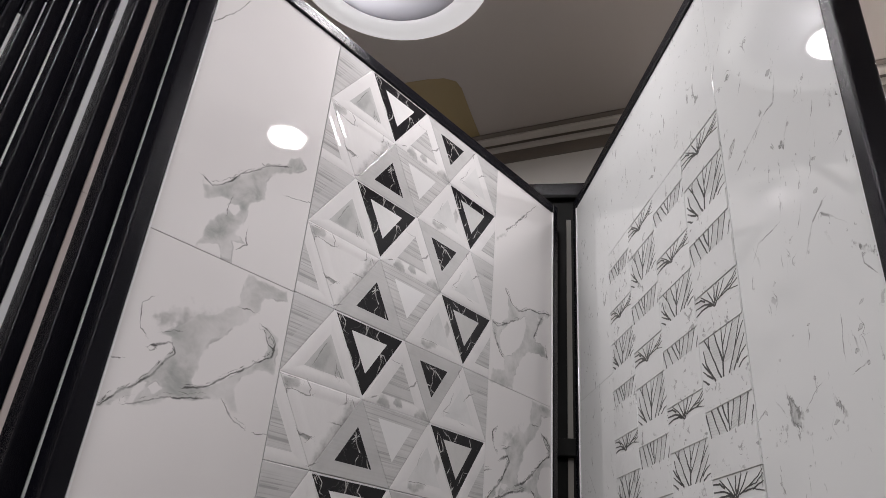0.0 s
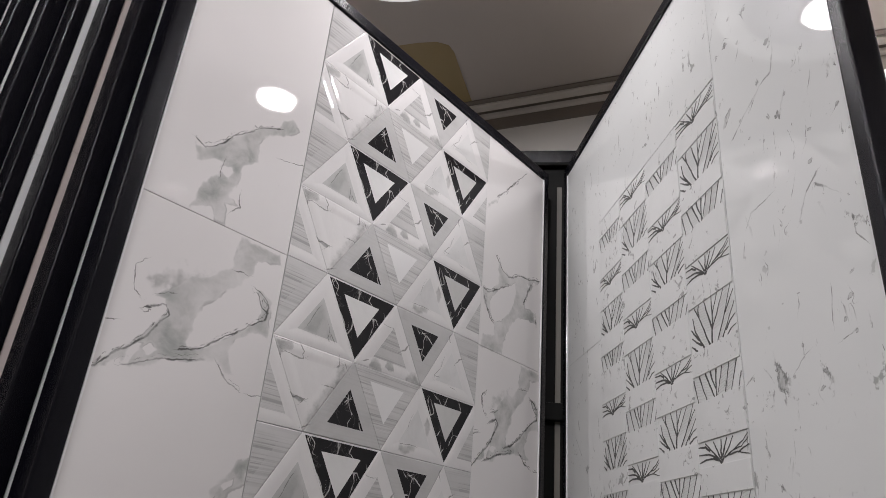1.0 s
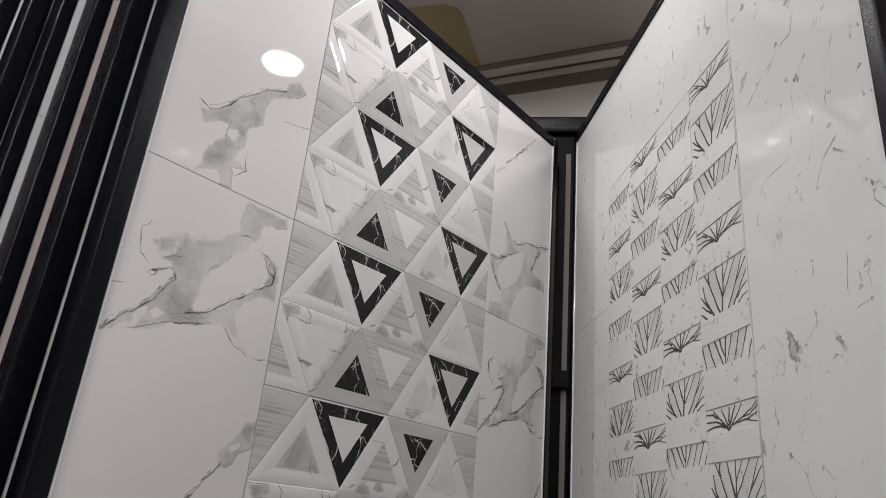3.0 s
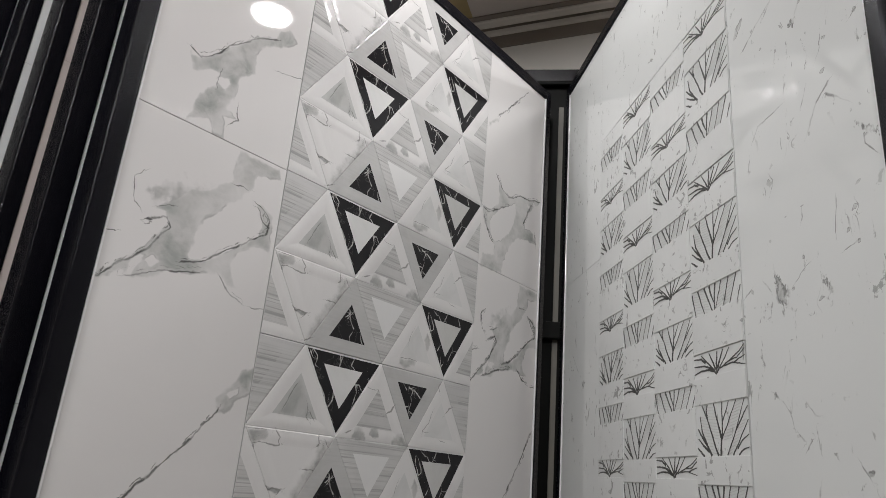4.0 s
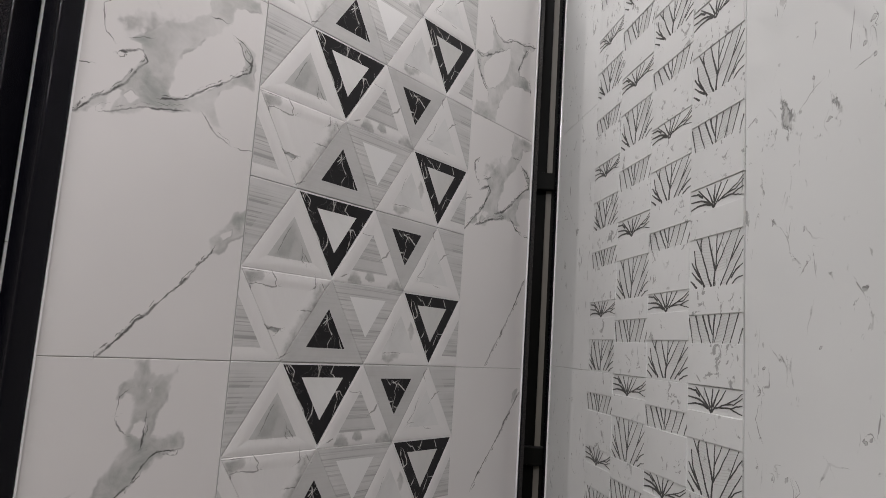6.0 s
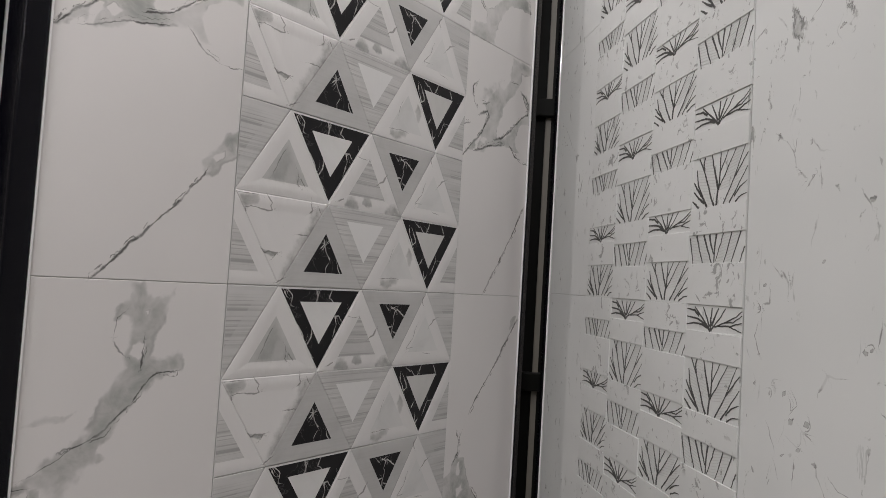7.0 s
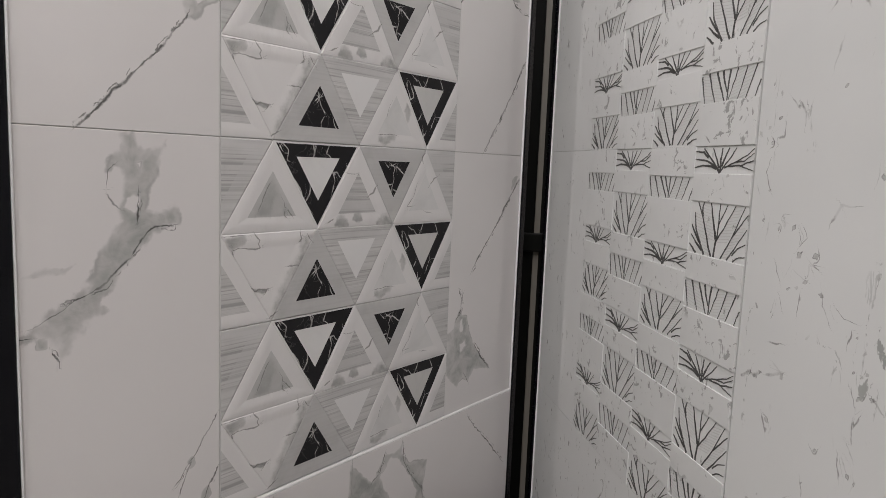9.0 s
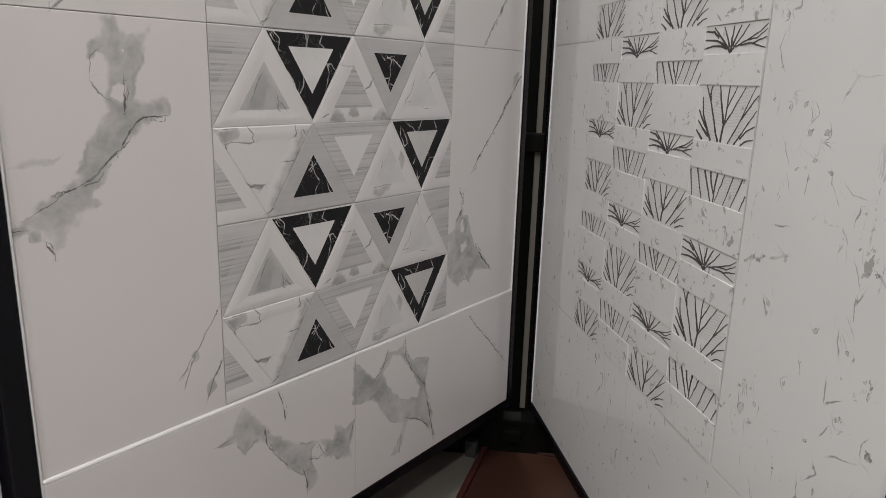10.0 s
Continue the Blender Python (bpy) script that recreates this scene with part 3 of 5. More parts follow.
    v.crack(1.0, (0.555, 0.483), (0.542, 0.454))
    v.crack(1.0, (0.621, 0.306), (0.662, 0.286), (0.695, 0.257))
    v.crack(0.8, (0.601, 0.274), (0.597, 0.233))
    v.crack(0.8, (0.515, 0.432), (0.537, 0.446))
    v.patch(0.90, 0.025, (0.180, 0.479), (0.196, 0.492), (0.216, 0.470), (0.239, 0.433), (0.277, 0.399), (0.325, 0.373), (0.346, 0.369), (0.399, 0.350), (0.407, 0.363), (0.403, 0.380), (0.431, 0.359), (0.454, 0.366), (0.451, 0.337), (0.443, 0.315), (0.451, 0.285), (0.399, 0.312), (0.375, 0.319), (0.376, 0.344), (0.357, 0.359), (0.339, 0.348), (0.338, 0.330), (0.359, 0.282), (0.333, 0.263), (0.330, 0.302), (0.289, 0.344), (0.256, 0.379), (0.238, 0.410), (0.214, 0.426), (0.192, 0.408), (0.173, 0.439), (0.150, 0.443), (0.171, 0.456))
    v.crack(1.0, (0.236, 0.434), (0.238, 0.410), (0.256, 0.379), (0.282, 0.350))
    v.crack(0.9, (0.323, 0.312), (0.330, 0.290), (0.331, 0.268))
    v.crack(0.9, (0.338, 0.333), (0.360, 0.326), (0.375, 0.329), (0.364, 0.349))
    v.crack(0.7, (0.147, 0.444), (0.167, 0.446))
    v.crack(0.9, (0.271, 0.494), (0.279, 0.468), (0.282, 0.441))
    v.crack(0.8, (0.443, 0.331), (0.456, 0.365))
    v.crack(1.0, (0.850, 0.483), (0.884, 0.447), (0.939, 0.396), (1.015, 0.319))
    v.crack(0.8, (0.159, 0.674), (0.133, 0.637), (0.115, 0.613), (0.091, 0.587))
    v.crack(0.8, (0.115, 0.609), (0.106, 0.594), (0.095, 0.569))
    v.crack(0.9, (0.162, 0.589), (0.143, 0.554), (0.134, 0.534))
    v.cloud(0.0068, 0.95, (0.110, 0.608), (0.119, 0.605))
    v.cloud(0.0064, 0.95, (0.145, 0.556), (0.137, 0.541))
    v.patch(1.00, 0.018, (0.804, 0.744), (0.810, 0.735), (0.831, 0.732), (0.841, 0.699), (0.862, 0.659), (0.884, 0.632), (0.922, 0.605), (0.936, 0.588), (0.898, 0.596), (0.871, 0.597), (0.849, 0.569), (0.829, 0.582), (0.803, 0.569), (0.773, 0.590), (0.758, 0.615), (0.757, 0.703), (0.785, 0.708), (0.791, 0.729))
    v.hole((0.807, 0.722), (0.816, 0.726), (0.817, 0.698), (0.809, 0.699))
    v.hole((0.810, 0.667), (0.831, 0.677), (0.836, 0.659), (0.817, 0.652))
    v.crack(1.7, (0.802, 0.792), (0.810, 0.774), (0.809, 0.748), (0.794, 0.730))
    v.crack(1.2, (0.816, 0.788), (0.810, 0.774))
    v.crack(1.5, (0.871, 0.653), (0.896, 0.625), (0.932, 0.592))
    v.crack(0.7, (0.849, 0.569), (0.832, 0.591))


def fleck_marks(v):
    v.crack(0.7, (0.769, 0.448), (0.803, 0.437))
    v.crack(0.7, (0.434, 0.366), (0.486, 0.339))
    v.crack(0.7, (0.163, 1.529), (0.212, 1.478))
    v.fleck(0.0041, 0.80, (0.554, 0.492), (0.560, 0.465))
    v.fleck(0.0041, 0.80, (0.170, 0.407), (0.190, 0.384))
    v.fleck(0.0041, 0.80, (0.183, 1.870), (0.193, 1.835))
    v.fleck(0.0034, 0.95, (1.026, 1.329), (1.039, 1.316), (1.044, 1.298))
    v.fleck(0.0034, 0.95, (1.046, 1.329), (1.042, 1.313))
    v.fleck(0.0034, 0.95, (1.009, 1.339), (1.016, 1.335))
    v.fleck(0.0034, 0.95, (1.074, 1.322), (1.086, 1.308), (1.094, 1.306))
    v.fleck(0.0034, 0.95, (1.054, 1.286), (1.061, 1.279))
    v.fleck(0.0034, 0.95, (1.067, 1.269), (1.077, 1.278))
    v.fleck(0.0034, 0.95, (1.087, 1.287), (1.091, 1.268))
    v.fleck(0.0034, 0.95, (1.084, 1.226), (1.076, 1.201))
    v.fleck(0.0034, 0.95, (1.097, 1.182), (1.098, 1.180))
    v.fleck(0.0034, 0.95, (0.972, 1.196), (0.973, 1.194))
    v.fleck(0.0034, 0.95, (1.011, 1.175), (1.022, 1.163))
    v.fleck(0.0034, 0.95, (1.028, 1.167), (1.039, 1.154), (1.038, 1.143))
    v.fleck(0.0034, 0.95, (1.047, 1.162), (1.045, 1.152))
    v.fleck(0.0034, 0.95, (0.991, 1.153), (0.992, 1.151))
    v.fleck(0.0034, 0.95, (0.972, 1.143), (0.973, 1.141))
    v.fleck(0.0034, 0.95, (1.002, 1.147), (1.001, 1.131), (0.991, 1.129))
    v.fleck(0.0034, 0.95, (0.978, 1.124), (0.979, 1.122))
    v.fleck(0.0034, 0.95, (0.980, 1.106), (0.972, 1.089), (0.985, 1.068))
    v.fleck(0.0046, 0.95, (1.182, 1.113), (1.179, 1.098))
    v.fleck(0.0034, 0.95, (1.159, 1.091), (1.160, 1.088))
    v.fleck(0.0034, 0.95, (1.169, 1.093), (1.170, 1.092))
    v.fleck(0.0037, 0.95, (1.110, 1.056), (1.130, 1.056))
    v.fleck(0.0034, 0.95, (1.110, 1.056), (1.097, 1.036))
    v.fleck(0.0034, 0.95, (0.976, 1.030), (0.977, 1.028))
    v.fleck(0.0034, 0.95, (0.987, 1.026), (0.986, 1.013))
    v.fleck(0.0034, 0.95, (1.017, 1.034), (1.018, 1.032))
    v.fleck(0.0034, 0.95, (1.008, 1.023), (1.009, 1.021))
    v.fleck(0.0034, 0.95, (1.034, 1.022), (1.036, 1.020))
    v.fleck(0.0034, 0.95, (1.053, 1.023), (1.060, 1.014), (1.049, 1.003))
    v.fleck(0.0052, 0.95, (1.047, 0.995), (1.050, 0.991))
    v.fleck(0.0048, 0.95, (1.077, 0.998), (1.079, 0.994))
    v.fleck(0.0034, 0.95, (1.069, 0.989), (1.084, 0.982))
    v.fleck(0.0034, 0.95, (1.008, 0.978), (1.020, 0.958))
    v.fleck(0.0041, 0.95, (1.044, 0.974), (1.063, 0.968))
    v.fleck(0.0034, 0.95, (1.037, 0.954), (1.038, 0.952))
    v.fleck(0.0034, 0.95, (1.049, 0.959), (1.050, 0.956))
    v.fleck(0.0034, 0.95, (1.023, 0.938), (1.028, 0.928))
    v.fleck(0.0034, 0.95, (1.057, 0.947), (1.056, 0.931))
    v.fleck(0.0034, 0.95, (1.093, 0.959), (1.097, 0.945), (1.110, 0.929))
    v.fleck(0.0034, 0.95, (1.119, 0.946), (1.130, 0.938), (1.147, 0.938))
    v.fleck(0.0034, 0.95, (1.151, 0.926), (1.152, 0.925))
    v.fleck(0.0034, 0.95, (1.162, 0.914), (1.162, 0.893))
    v.fleck(0.0034, 0.95, (1.169, 0.893), (1.170, 0.892))
    v.fleck(0.0034, 0.95, (1.151, 0.887), (1.152, 0.886))
    v.fleck(0.0040, 0.95, (1.181, 0.867), (1.191, 0.859))
    v.fleck(0.0034, 0.95, (1.168, 0.865), (1.169, 0.863))
    v.fleck(0.0034, 0.95, (1.159, 0.862), (1.160, 0.860))
    v.fleck(0.0034, 0.95, (1.166, 0.841), (1.161, 0.831))
    v.fleck(0.0034, 0.95, (1.200, 0.862), (1.203, 0.847))
    v.fleck(0.0034, 0.95, (1.014, 0.881), (1.040, 0.886))
    v.fleck(0.0034, 0.95, (1.024, 0.858), (1.041, 0.850))
    v.fleck(0.0034, 0.95, (1.012, 0.842), (1.041, 0.852))
    v.fleck(0.0063, 0.50, (0.959, 0.827), (1.005, 0.842))
    v.fleck(0.0034, 0.95, (1.012, 0.786), (1.018, 0.774))
    v.fleck(0.0034, 0.95, (1.188, 1.028), (1.199, 1.020))
    v.fleck(0.0034, 0.95, (1.171, 0.986), (1.168, 0.975))
    v.fleck(0.0034, 0.95, (1.196, 0.925), (1.199, 0.917))
    v.fleck(0.0034, 0.95, (1.208, 0.913), (1.209, 0.911))
    v.fleck(0.0057, 0.50, (1.162, 1.246), (1.164, 1.240))
    v.fleck(0.0070, 0.95, (1.002, 0.641), (1.000, 0.625))
    v.fleck(0.0034, 0.95, (0.988, 0.662), (0.989, 0.660))
    v.fleck(0.0034, 0.95, (0.997, 0.677), (0.998, 0.675))
    v.fleck(0.0034, 0.95, (1.014, 0.690), (1.015, 0.689))
    v.fleck(0.0034, 0.95, (1.010, 0.669), (1.011, 0.667))
    v.fleck(0.0034, 0.95, (1.022, 0.655), (1.028, 0.655))
    v.fleck(0.0034, 0.95, (1.018, 0.624), (1.019, 0.623))
    v.fleck(0.0034, 0.95, (0.988, 0.620), (0.989, 0.619))
    v.fleck(0.0034, 0.95, (1.008, 0.576), (1.010, 0.566))
    v.fleck(0.0034, 0.95, (1.067, 0.706), (1.069, 0.704))
    v.fleck(0.0034, 0.95, (1.119, 0.659), (1.121, 0.657))
    v.fleck(0.0034, 0.95, (1.073, 0.595), (1.073, 0.594))
    v.fleck(0.0034, 0.95, (1.139, 0.640), (1.144, 0.631), (1.133, 0.618))
    v.fleck(0.0034, 0.95, (1.118, 0.603), (1.122, 0.587))
    v.fleck(0.0034, 0.95, (1.035, 0.550), (1.042, 0.534))
    v.fleck(0.0034, 0.95, (1.136, 0.737), (1.139, 0.716))
    v.fleck(0.0034, 0.95, (1.145, 0.715), (1.161, 0.726))
    v.fleck(0.0052, 0.50, (1.151, 0.698), (1.173, 0.706))
    v.fleck(0.0034, 0.95, (1.155, 0.659), (1.167, 0.667), (1.179, 0.667), (1.196, 0.673))
    v.fleck(0.0082, 0.50, (1.206, 0.694), (1.210, 0.687))
    v.fleck(0.0034, 0.95, (1.141, 0.790), (1.145, 0.774))
    v.fleck(0.0034, 0.95, (1.151, 0.790), (1.159, 0.780))
    v.fleck(0.0034, 0.95, (1.153, 0.809), (1.158, 0.803))
    v.fleck(0.0034, 0.95, (1.166, 0.778), (1.167, 0.777))
    v.fleck(0.0034, 0.95, (1.016, 0.787), (1.020, 0.781))
    v.fleck(0.0034, 0.50, (1.106, 0.789), (1.108, 0.787))
    v.fleck(0.0034, 0.50, (1.092, 0.745), (1.093, 0.743))
    v.fleck(0.0034, 0.50, (1.158, 0.834), (1.158, 0.817))
    v.patch(0.36, 0.042, (1.114, 0.746), (1.135, 0.747), (1.164, 0.762), (1.194, 0.772), (1.213, 0.772), (1.219, 0.748), (1.204, 0.734), (1.179, 0.730), (1.170, 0.738), (1.183, 0.759), (1.166, 0.754), (1.141, 0.741), (1.129, 0.740))
    v.fleck(0.0082, 0.95, (0.987, 1.926), (0.967, 1.911))
    v.fleck(0.0034, 0.95, (1.065, 1.907), (1.023, 1.891), (0.990, 1.872))
    v.fleck(0.0034, 0.95, (1.126, 1.860), (1.117, 1.844))
    v.fleck(0.0105, 0.50, (1.109, 1.842), (1.111, 1.830))
    v.fleck(0.0037, 0.95, (1.220, 1.776), (1.220, 1.771))
    v.fleck(0.0034, 0.95, (1.163, 1.777), (1.163, 1.775))
    v.fleck(0.0034, 0.95, (1.034, 1.846), (1.035, 1.843))
    v.fleck(0.0034, 0.95, (1.066, 1.818), (1.063, 1.807))
    v.fleck(0.0034, 0.95, (1.082, 1.768), (1.083, 1.765))
    v.fleck(0.0038, 0.95, (1.162, 1.730), (1.156, 1.728))
    v.fleck(0.0034, 0.95, (1.121, 1.722), (1.111, 1.703))
    v.fleck(0.0034, 0.95, (1.165, 1.706), (1.139, 1.692), (1.119, 1.663))
    v.fleck(0.0034, 0.95, (1.160, 1.694), (1.194, 1.662))
    v.fleck(0.0034, 0.95, (1.067, 1.729), (1.012, 1.724), (0.999, 1.710))
    v.fleck(0.0034, 0.95, (1.078, 1.676), (1.078, 1.673))
    v.fleck(0.0034, 0.95, (1.090, 1.663), (1.090, 1.660))
    v.fleck(0.0034, 0.95, (0.987, 1.680), (0.983, 1.667))
    v.fleck(0.0070, 0.95, (1.029, 1.630), (1.030, 1.623))
    v.fleck(0.0034, 0.95, (1.035, 1.649), (1.035, 1.647))
    v.fleck(0.0034, 0.95, (1.191, 1.558), (1.192, 1.556))
    v.fleck(0.0034, 0.95, (1.156, 1.552), (1.151, 1.514))
    v.fleck(0.0044, 0.95, (1.185, 1.533), (1.186, 1.528))
    v.fleck(0.0034, 0.95, (1.173, 1.525), (1.176, 1.509))
    v.fleck(0.0034, 0.95, (1.188, 1.492), (1.165, 1.487))
    v.fleck(0.0034, 0.95, (1.022, 1.545), (1.023, 1.542))
    v.fleck(0.0034, 0.95, (1.101, 1.491), (1.082, 1.484), (1.061, 1.469))
    v.fleck(0.0034, 0.95, (1.091, 1.502), (1.089, 1.486))
    v.fleck(0.0040, 0.95, (1.112, 1.440), (1.113, 1.437))
    v.fleck(0.0034, 0.95, (1.212, 1.610), (1.213, 1.598), (1.227, 1.581))
    v.fleck(0.0034, 0.95, (1.060, 1.569), (1.061, 1.567))
    v.fleck(0.0034, 0.95, (1.097, 1.568), (1.097, 1.566))
    v.fleck(0.0034, 0.95, (1.002, 1.494), (1.014, 1.477))
    v.fleck(0.0034, 0.95, (0.970, 1.489), (0.958, 1.483))
    v.patch(0.58, 0.017, (1.025, 1.509), (1.037, 1.493), (1.051, 1.468), (1.053, 1.455), (1.067, 1.439), (1.045, 1.448), (1.026, 1.457))
    v.patch(0.36, 0.042, (0.991, 1.466), (1.026, 1.455), (1.009, 1.435), (0.980, 1.433))
    v.patch(0.43, 0.028, (1.116, 1.470), (1.132, 1.462), (1.144, 1.436), (1.140, 1.423), (1.122, 1.431), (1.119, 1.447))
    v.patch(0.58, 0.017, (1.201, 1.634), (1.218, 1.619), (1.237, 1.613), (1.239, 1.596), (1.217, 1.608), (1.209, 1.620))
    v.fleck(0.0043, 0.95, (1.060, 2.076), (1.061, 2.072))
    v.fleck(0.0034, 0.95, (1.015, 2.098), (1.016, 2.095))
    v.fleck(0.0041, 0.95, (0.987, 2.140), (0.977, 2.132))
    v.fleck(0.0043, 0.95, (0.929, 2.134), (0.930, 2.130))
    v.fleck(0.0034, 0.95, (0.961, 2.120), (0.945, 2.081))
    v.fleck(0.0089, 0.50, (0.995, 2.060), (0.997, 2.050))
    v.fleck(0.0034, 0.95, (1.032, 2.033), (1.033, 2.030))
    v.fleck(0.0038, 0.95, (0.963, 2.054), (0.964, 2.050))
    v.fleck(0.0055, 0.95, (1.102, 1.972), (1.103, 1.966))
    v.fleck(0.0034, 0.95, (1.115, 1.949), (1.104, 1.915), (1.072, 1.911), (1.047, 1.892))
    v.fleck(0.0042, 0.95, (1.175, 1.907), (1.175, 1.903))
    v.fleck(0.0065, 0.50, (1.155, 1.898), (1.155, 1.891))
    v.fleck(0.0034, 0.95, (1.184, 1.851), (1.175, 1.834))
    v.fleck(0.0034, 0.95, (1.223, 1.774), (1.214, 1.769))
    v.fleck(0.0034, 0.95, (1.167, 1.777), (1.167, 1.774))
    v.fleck(0.0034, 0.95, (1.234, 1.733), (1.234, 1.729))
    v.patch(0.43, 0.028, (1.235, 1.845), (1.240, 1.835), (1.223, 1.817), (1.217, 1.811), (1.206, 1.830), (1.206, 1.851))


# ---------------------------------------------------------------- room
AX = Vector((0.2927, -0.9562, 0))      # along the far wall
NX = Vector((-0.9562, -0.2927, 0))     # from the far wall into the room
W0 = Vector((1.278, 0.10, 0))          # a point at the foot of the far wall
ROOM = Matrix(((AX.x, NX.x, 0, W0.x), (AX.y, NX.y, 0, W0.y), (0, 0, 1, 0), (0, 0, 0, 1)))
U0, U1, V1 = -2.8, 6.5, 8.8            # room extent along the wall and into the room


def room_piece(name, bm, mat, label, category):
    ob = finish(bm, name, mat)
    ob.matrix_world = ROOM
    return tagged(ob, label, category, kind="structure")


def ring_points(cx, cy, r, z, n=64):
    return [Vector((cx + r * math.cos(2 * math.pi * i / n), cy + r * math.sin(2 * math.pi * i / n), z)) for i in range(n)]


def lathe(bm, cx, cy, profile, n=64):
    loops = [[bm.verts.new(p) for p in ring_points(cx, cy, r, z, n)] for r, z in profile]
    for a, b in zip(loops[:-1], loops[1:]):
        for i in range(n):
            f = bm.faces.new((a[i], a[(i + 1) % n], b[(i + 1) % n], b[i]))
            f.smooth = True
    return loops


room_piece("floor", boxed(U0, U1, -0.15, V1, -0.05, 0.0), FLOORM, "pale cream glossy showroom floor", "floor")
room_piece("wall_far", boxed(U0, U1, -0.15, 0.0, 0.0, CEIL), WALLP, "off-white painted wall behind the display", "wall")
room_piece("wall_near", boxed(U0, U1, V1, V1 + 0.15, 0.0, CEIL), WALLP, "off-white painted wall across the room", "wall")
room_piece("wall_end_a", boxed(U0 - 0.15, U0, -0.15, V1 + 0.15, 0.0, CEIL), WALLP, "off-white painted end wall", "wall")
room_piece("wall_end_b", boxed(U1, U1 + 0.15, -0.15, V1 + 0.15, 0.0, CEIL), WALLP, "off-white painted end wall", "wall")


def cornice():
    """Stepped moulding: (distance from the wall, height under the ceiling, 1 where shade is coloured in)."""
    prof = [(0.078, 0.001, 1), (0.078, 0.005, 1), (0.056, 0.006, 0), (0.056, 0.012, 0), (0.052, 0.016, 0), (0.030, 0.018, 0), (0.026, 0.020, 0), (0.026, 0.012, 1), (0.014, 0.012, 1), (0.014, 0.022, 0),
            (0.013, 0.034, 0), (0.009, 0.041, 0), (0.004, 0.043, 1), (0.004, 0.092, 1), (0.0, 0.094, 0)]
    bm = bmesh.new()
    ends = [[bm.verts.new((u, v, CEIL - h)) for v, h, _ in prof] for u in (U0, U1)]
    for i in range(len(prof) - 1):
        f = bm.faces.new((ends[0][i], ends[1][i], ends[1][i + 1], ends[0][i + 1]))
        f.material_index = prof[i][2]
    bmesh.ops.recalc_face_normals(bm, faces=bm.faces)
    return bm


trim = room_piece("trim", cornice(), CORNICE, "stepped cream cornice, shade of its grooves coloured brown-grey", "cornice")
trim.data.materials.append(GROOVE_SHADE)


def ceiling():
    inv = ROOM.inverted()
    c = inv @ Vector((RC[0], RC[1], 0))
    bm = bmesh.new()
    rect = [(U0, -0.15), (U1, -0.15), (U1, V1), (U0, V1)]
    angles = [2 * math.pi * i / 64 for i in range(64)] + [math.atan2(v - c.y, u - c.x) % (2 * math.pi) for u, v in rect]
    angles = sorted(set(angles))
    inner, outer, up = [], [], []
    for a in angles:
        dx, dy = math.cos(a), math.sin(a)
        ts = []
        if dx > 1e-9: ts.append((U1 - c.x) / dx)
        if dx < -1e-9: ts.append((U0 - c.x) / dx)
        if dy > 1e-9: ts.append((V1 - c.y) / dy)
        if dy < -1e-9: ts.append((-0.15 - c.y) / dy)
        t = min(ts)
        inner.append(bm.verts.new((c.x + RR * dx, c.y + RR * dy, CEIL)))
        outer.append(bm.verts.new((c.x + t * dx, c.y + t * dy, CEIL)))
    k = len(angles)
    for i in range(k):
        bm.faces.new((inner[i], inner[(i + 1) % k], outer[(i + 1) % k], outer[i]))
    r = bmesh.ops.extrude_face_region(bm, geom=bm.faces[:])
    bmesh.ops.translate(bm, verts=[v for v in r["geom"] if isinstance(v, bmesh.types.BMVert)], vec=(0, 0, 0.12))
    bmesh.ops.recalc_face_normals(bm, faces=bm.faces)
    return bm


RC, RR = (0.345, 0.088), 0.215
room_piece("ceiling", ceiling(), PAINT, "matt grey-brown painted ceiling with a round recess", "ceiling")

recess = tagged(new("ceiling_recess"), "round white ceiling recess with a bright rim", "ceiling light")
recess.location = (RC[0], RC[1], CEIL)
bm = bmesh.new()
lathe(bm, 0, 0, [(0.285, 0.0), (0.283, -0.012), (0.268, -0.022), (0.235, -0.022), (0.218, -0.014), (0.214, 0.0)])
part("rim", bm, RIMGLOW, recess, "white ring around the recess, emission in place of lamplight")
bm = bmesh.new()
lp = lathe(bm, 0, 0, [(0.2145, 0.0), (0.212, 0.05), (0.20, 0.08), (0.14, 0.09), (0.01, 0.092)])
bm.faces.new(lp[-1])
part("dome", bm, DOME_SHADE, recess, "smooth recess dome, its shade put into a grey colour")


def downlight(x, y, z):
    d = tagged(new("downlight"), "round recessed ceiling downlight, switched on, some of them unseen fill", "downlight", "ceiling downlights")
    d.location = (x, y, z)
    bm = bmesh.new()
    lathe(bm, 0, 0, [(0.092, 0.0), (0.090, -0.006), (0.083, -0.010), (0.077, -0.008), (0.075, -0.003)], 48)
    part("bezel", bm, SOFFIT, d)
    bm = bmesh.new()
    lp = lathe(bm, 0, 0, [(0.075, -0.004), (0.04, -0.0045), (0.01, -0.0045)], 48)
    bm.faces.new(lp[-1])
    part("lens", bm, LAMPGLOW, d, "bright frosted lens")
    return d


downlight(LAMP_A[0], LAMP_A[1], CEIL + 0.002)
# the added fill lamps get the same fixture
for lx, ly in LAMPS:
    downlight(lx, ly, CEIL)

# mustard-yellow patch on the ceiling
bm = bmesh.new()
pts = [(0.70, 0.40), (0.735, 0.315), (0.765, 0.262), (0.80, 0.238), (0.84, 0.245), (0.95, 0.295), (1.10, 0.36), (1.03, 0.50), (0.90, 0.52)]
pts = [(x + 0.028, y + 0.010) for x, y in pts]
vs = [bm.verts.new((x, y, CEIL - 0.0012)) for x, y in pts] + [bm.verts.new((x, y, CEIL - 0.0005)) for x, y in pts]
bm.faces.new(vs[:9][::-1])
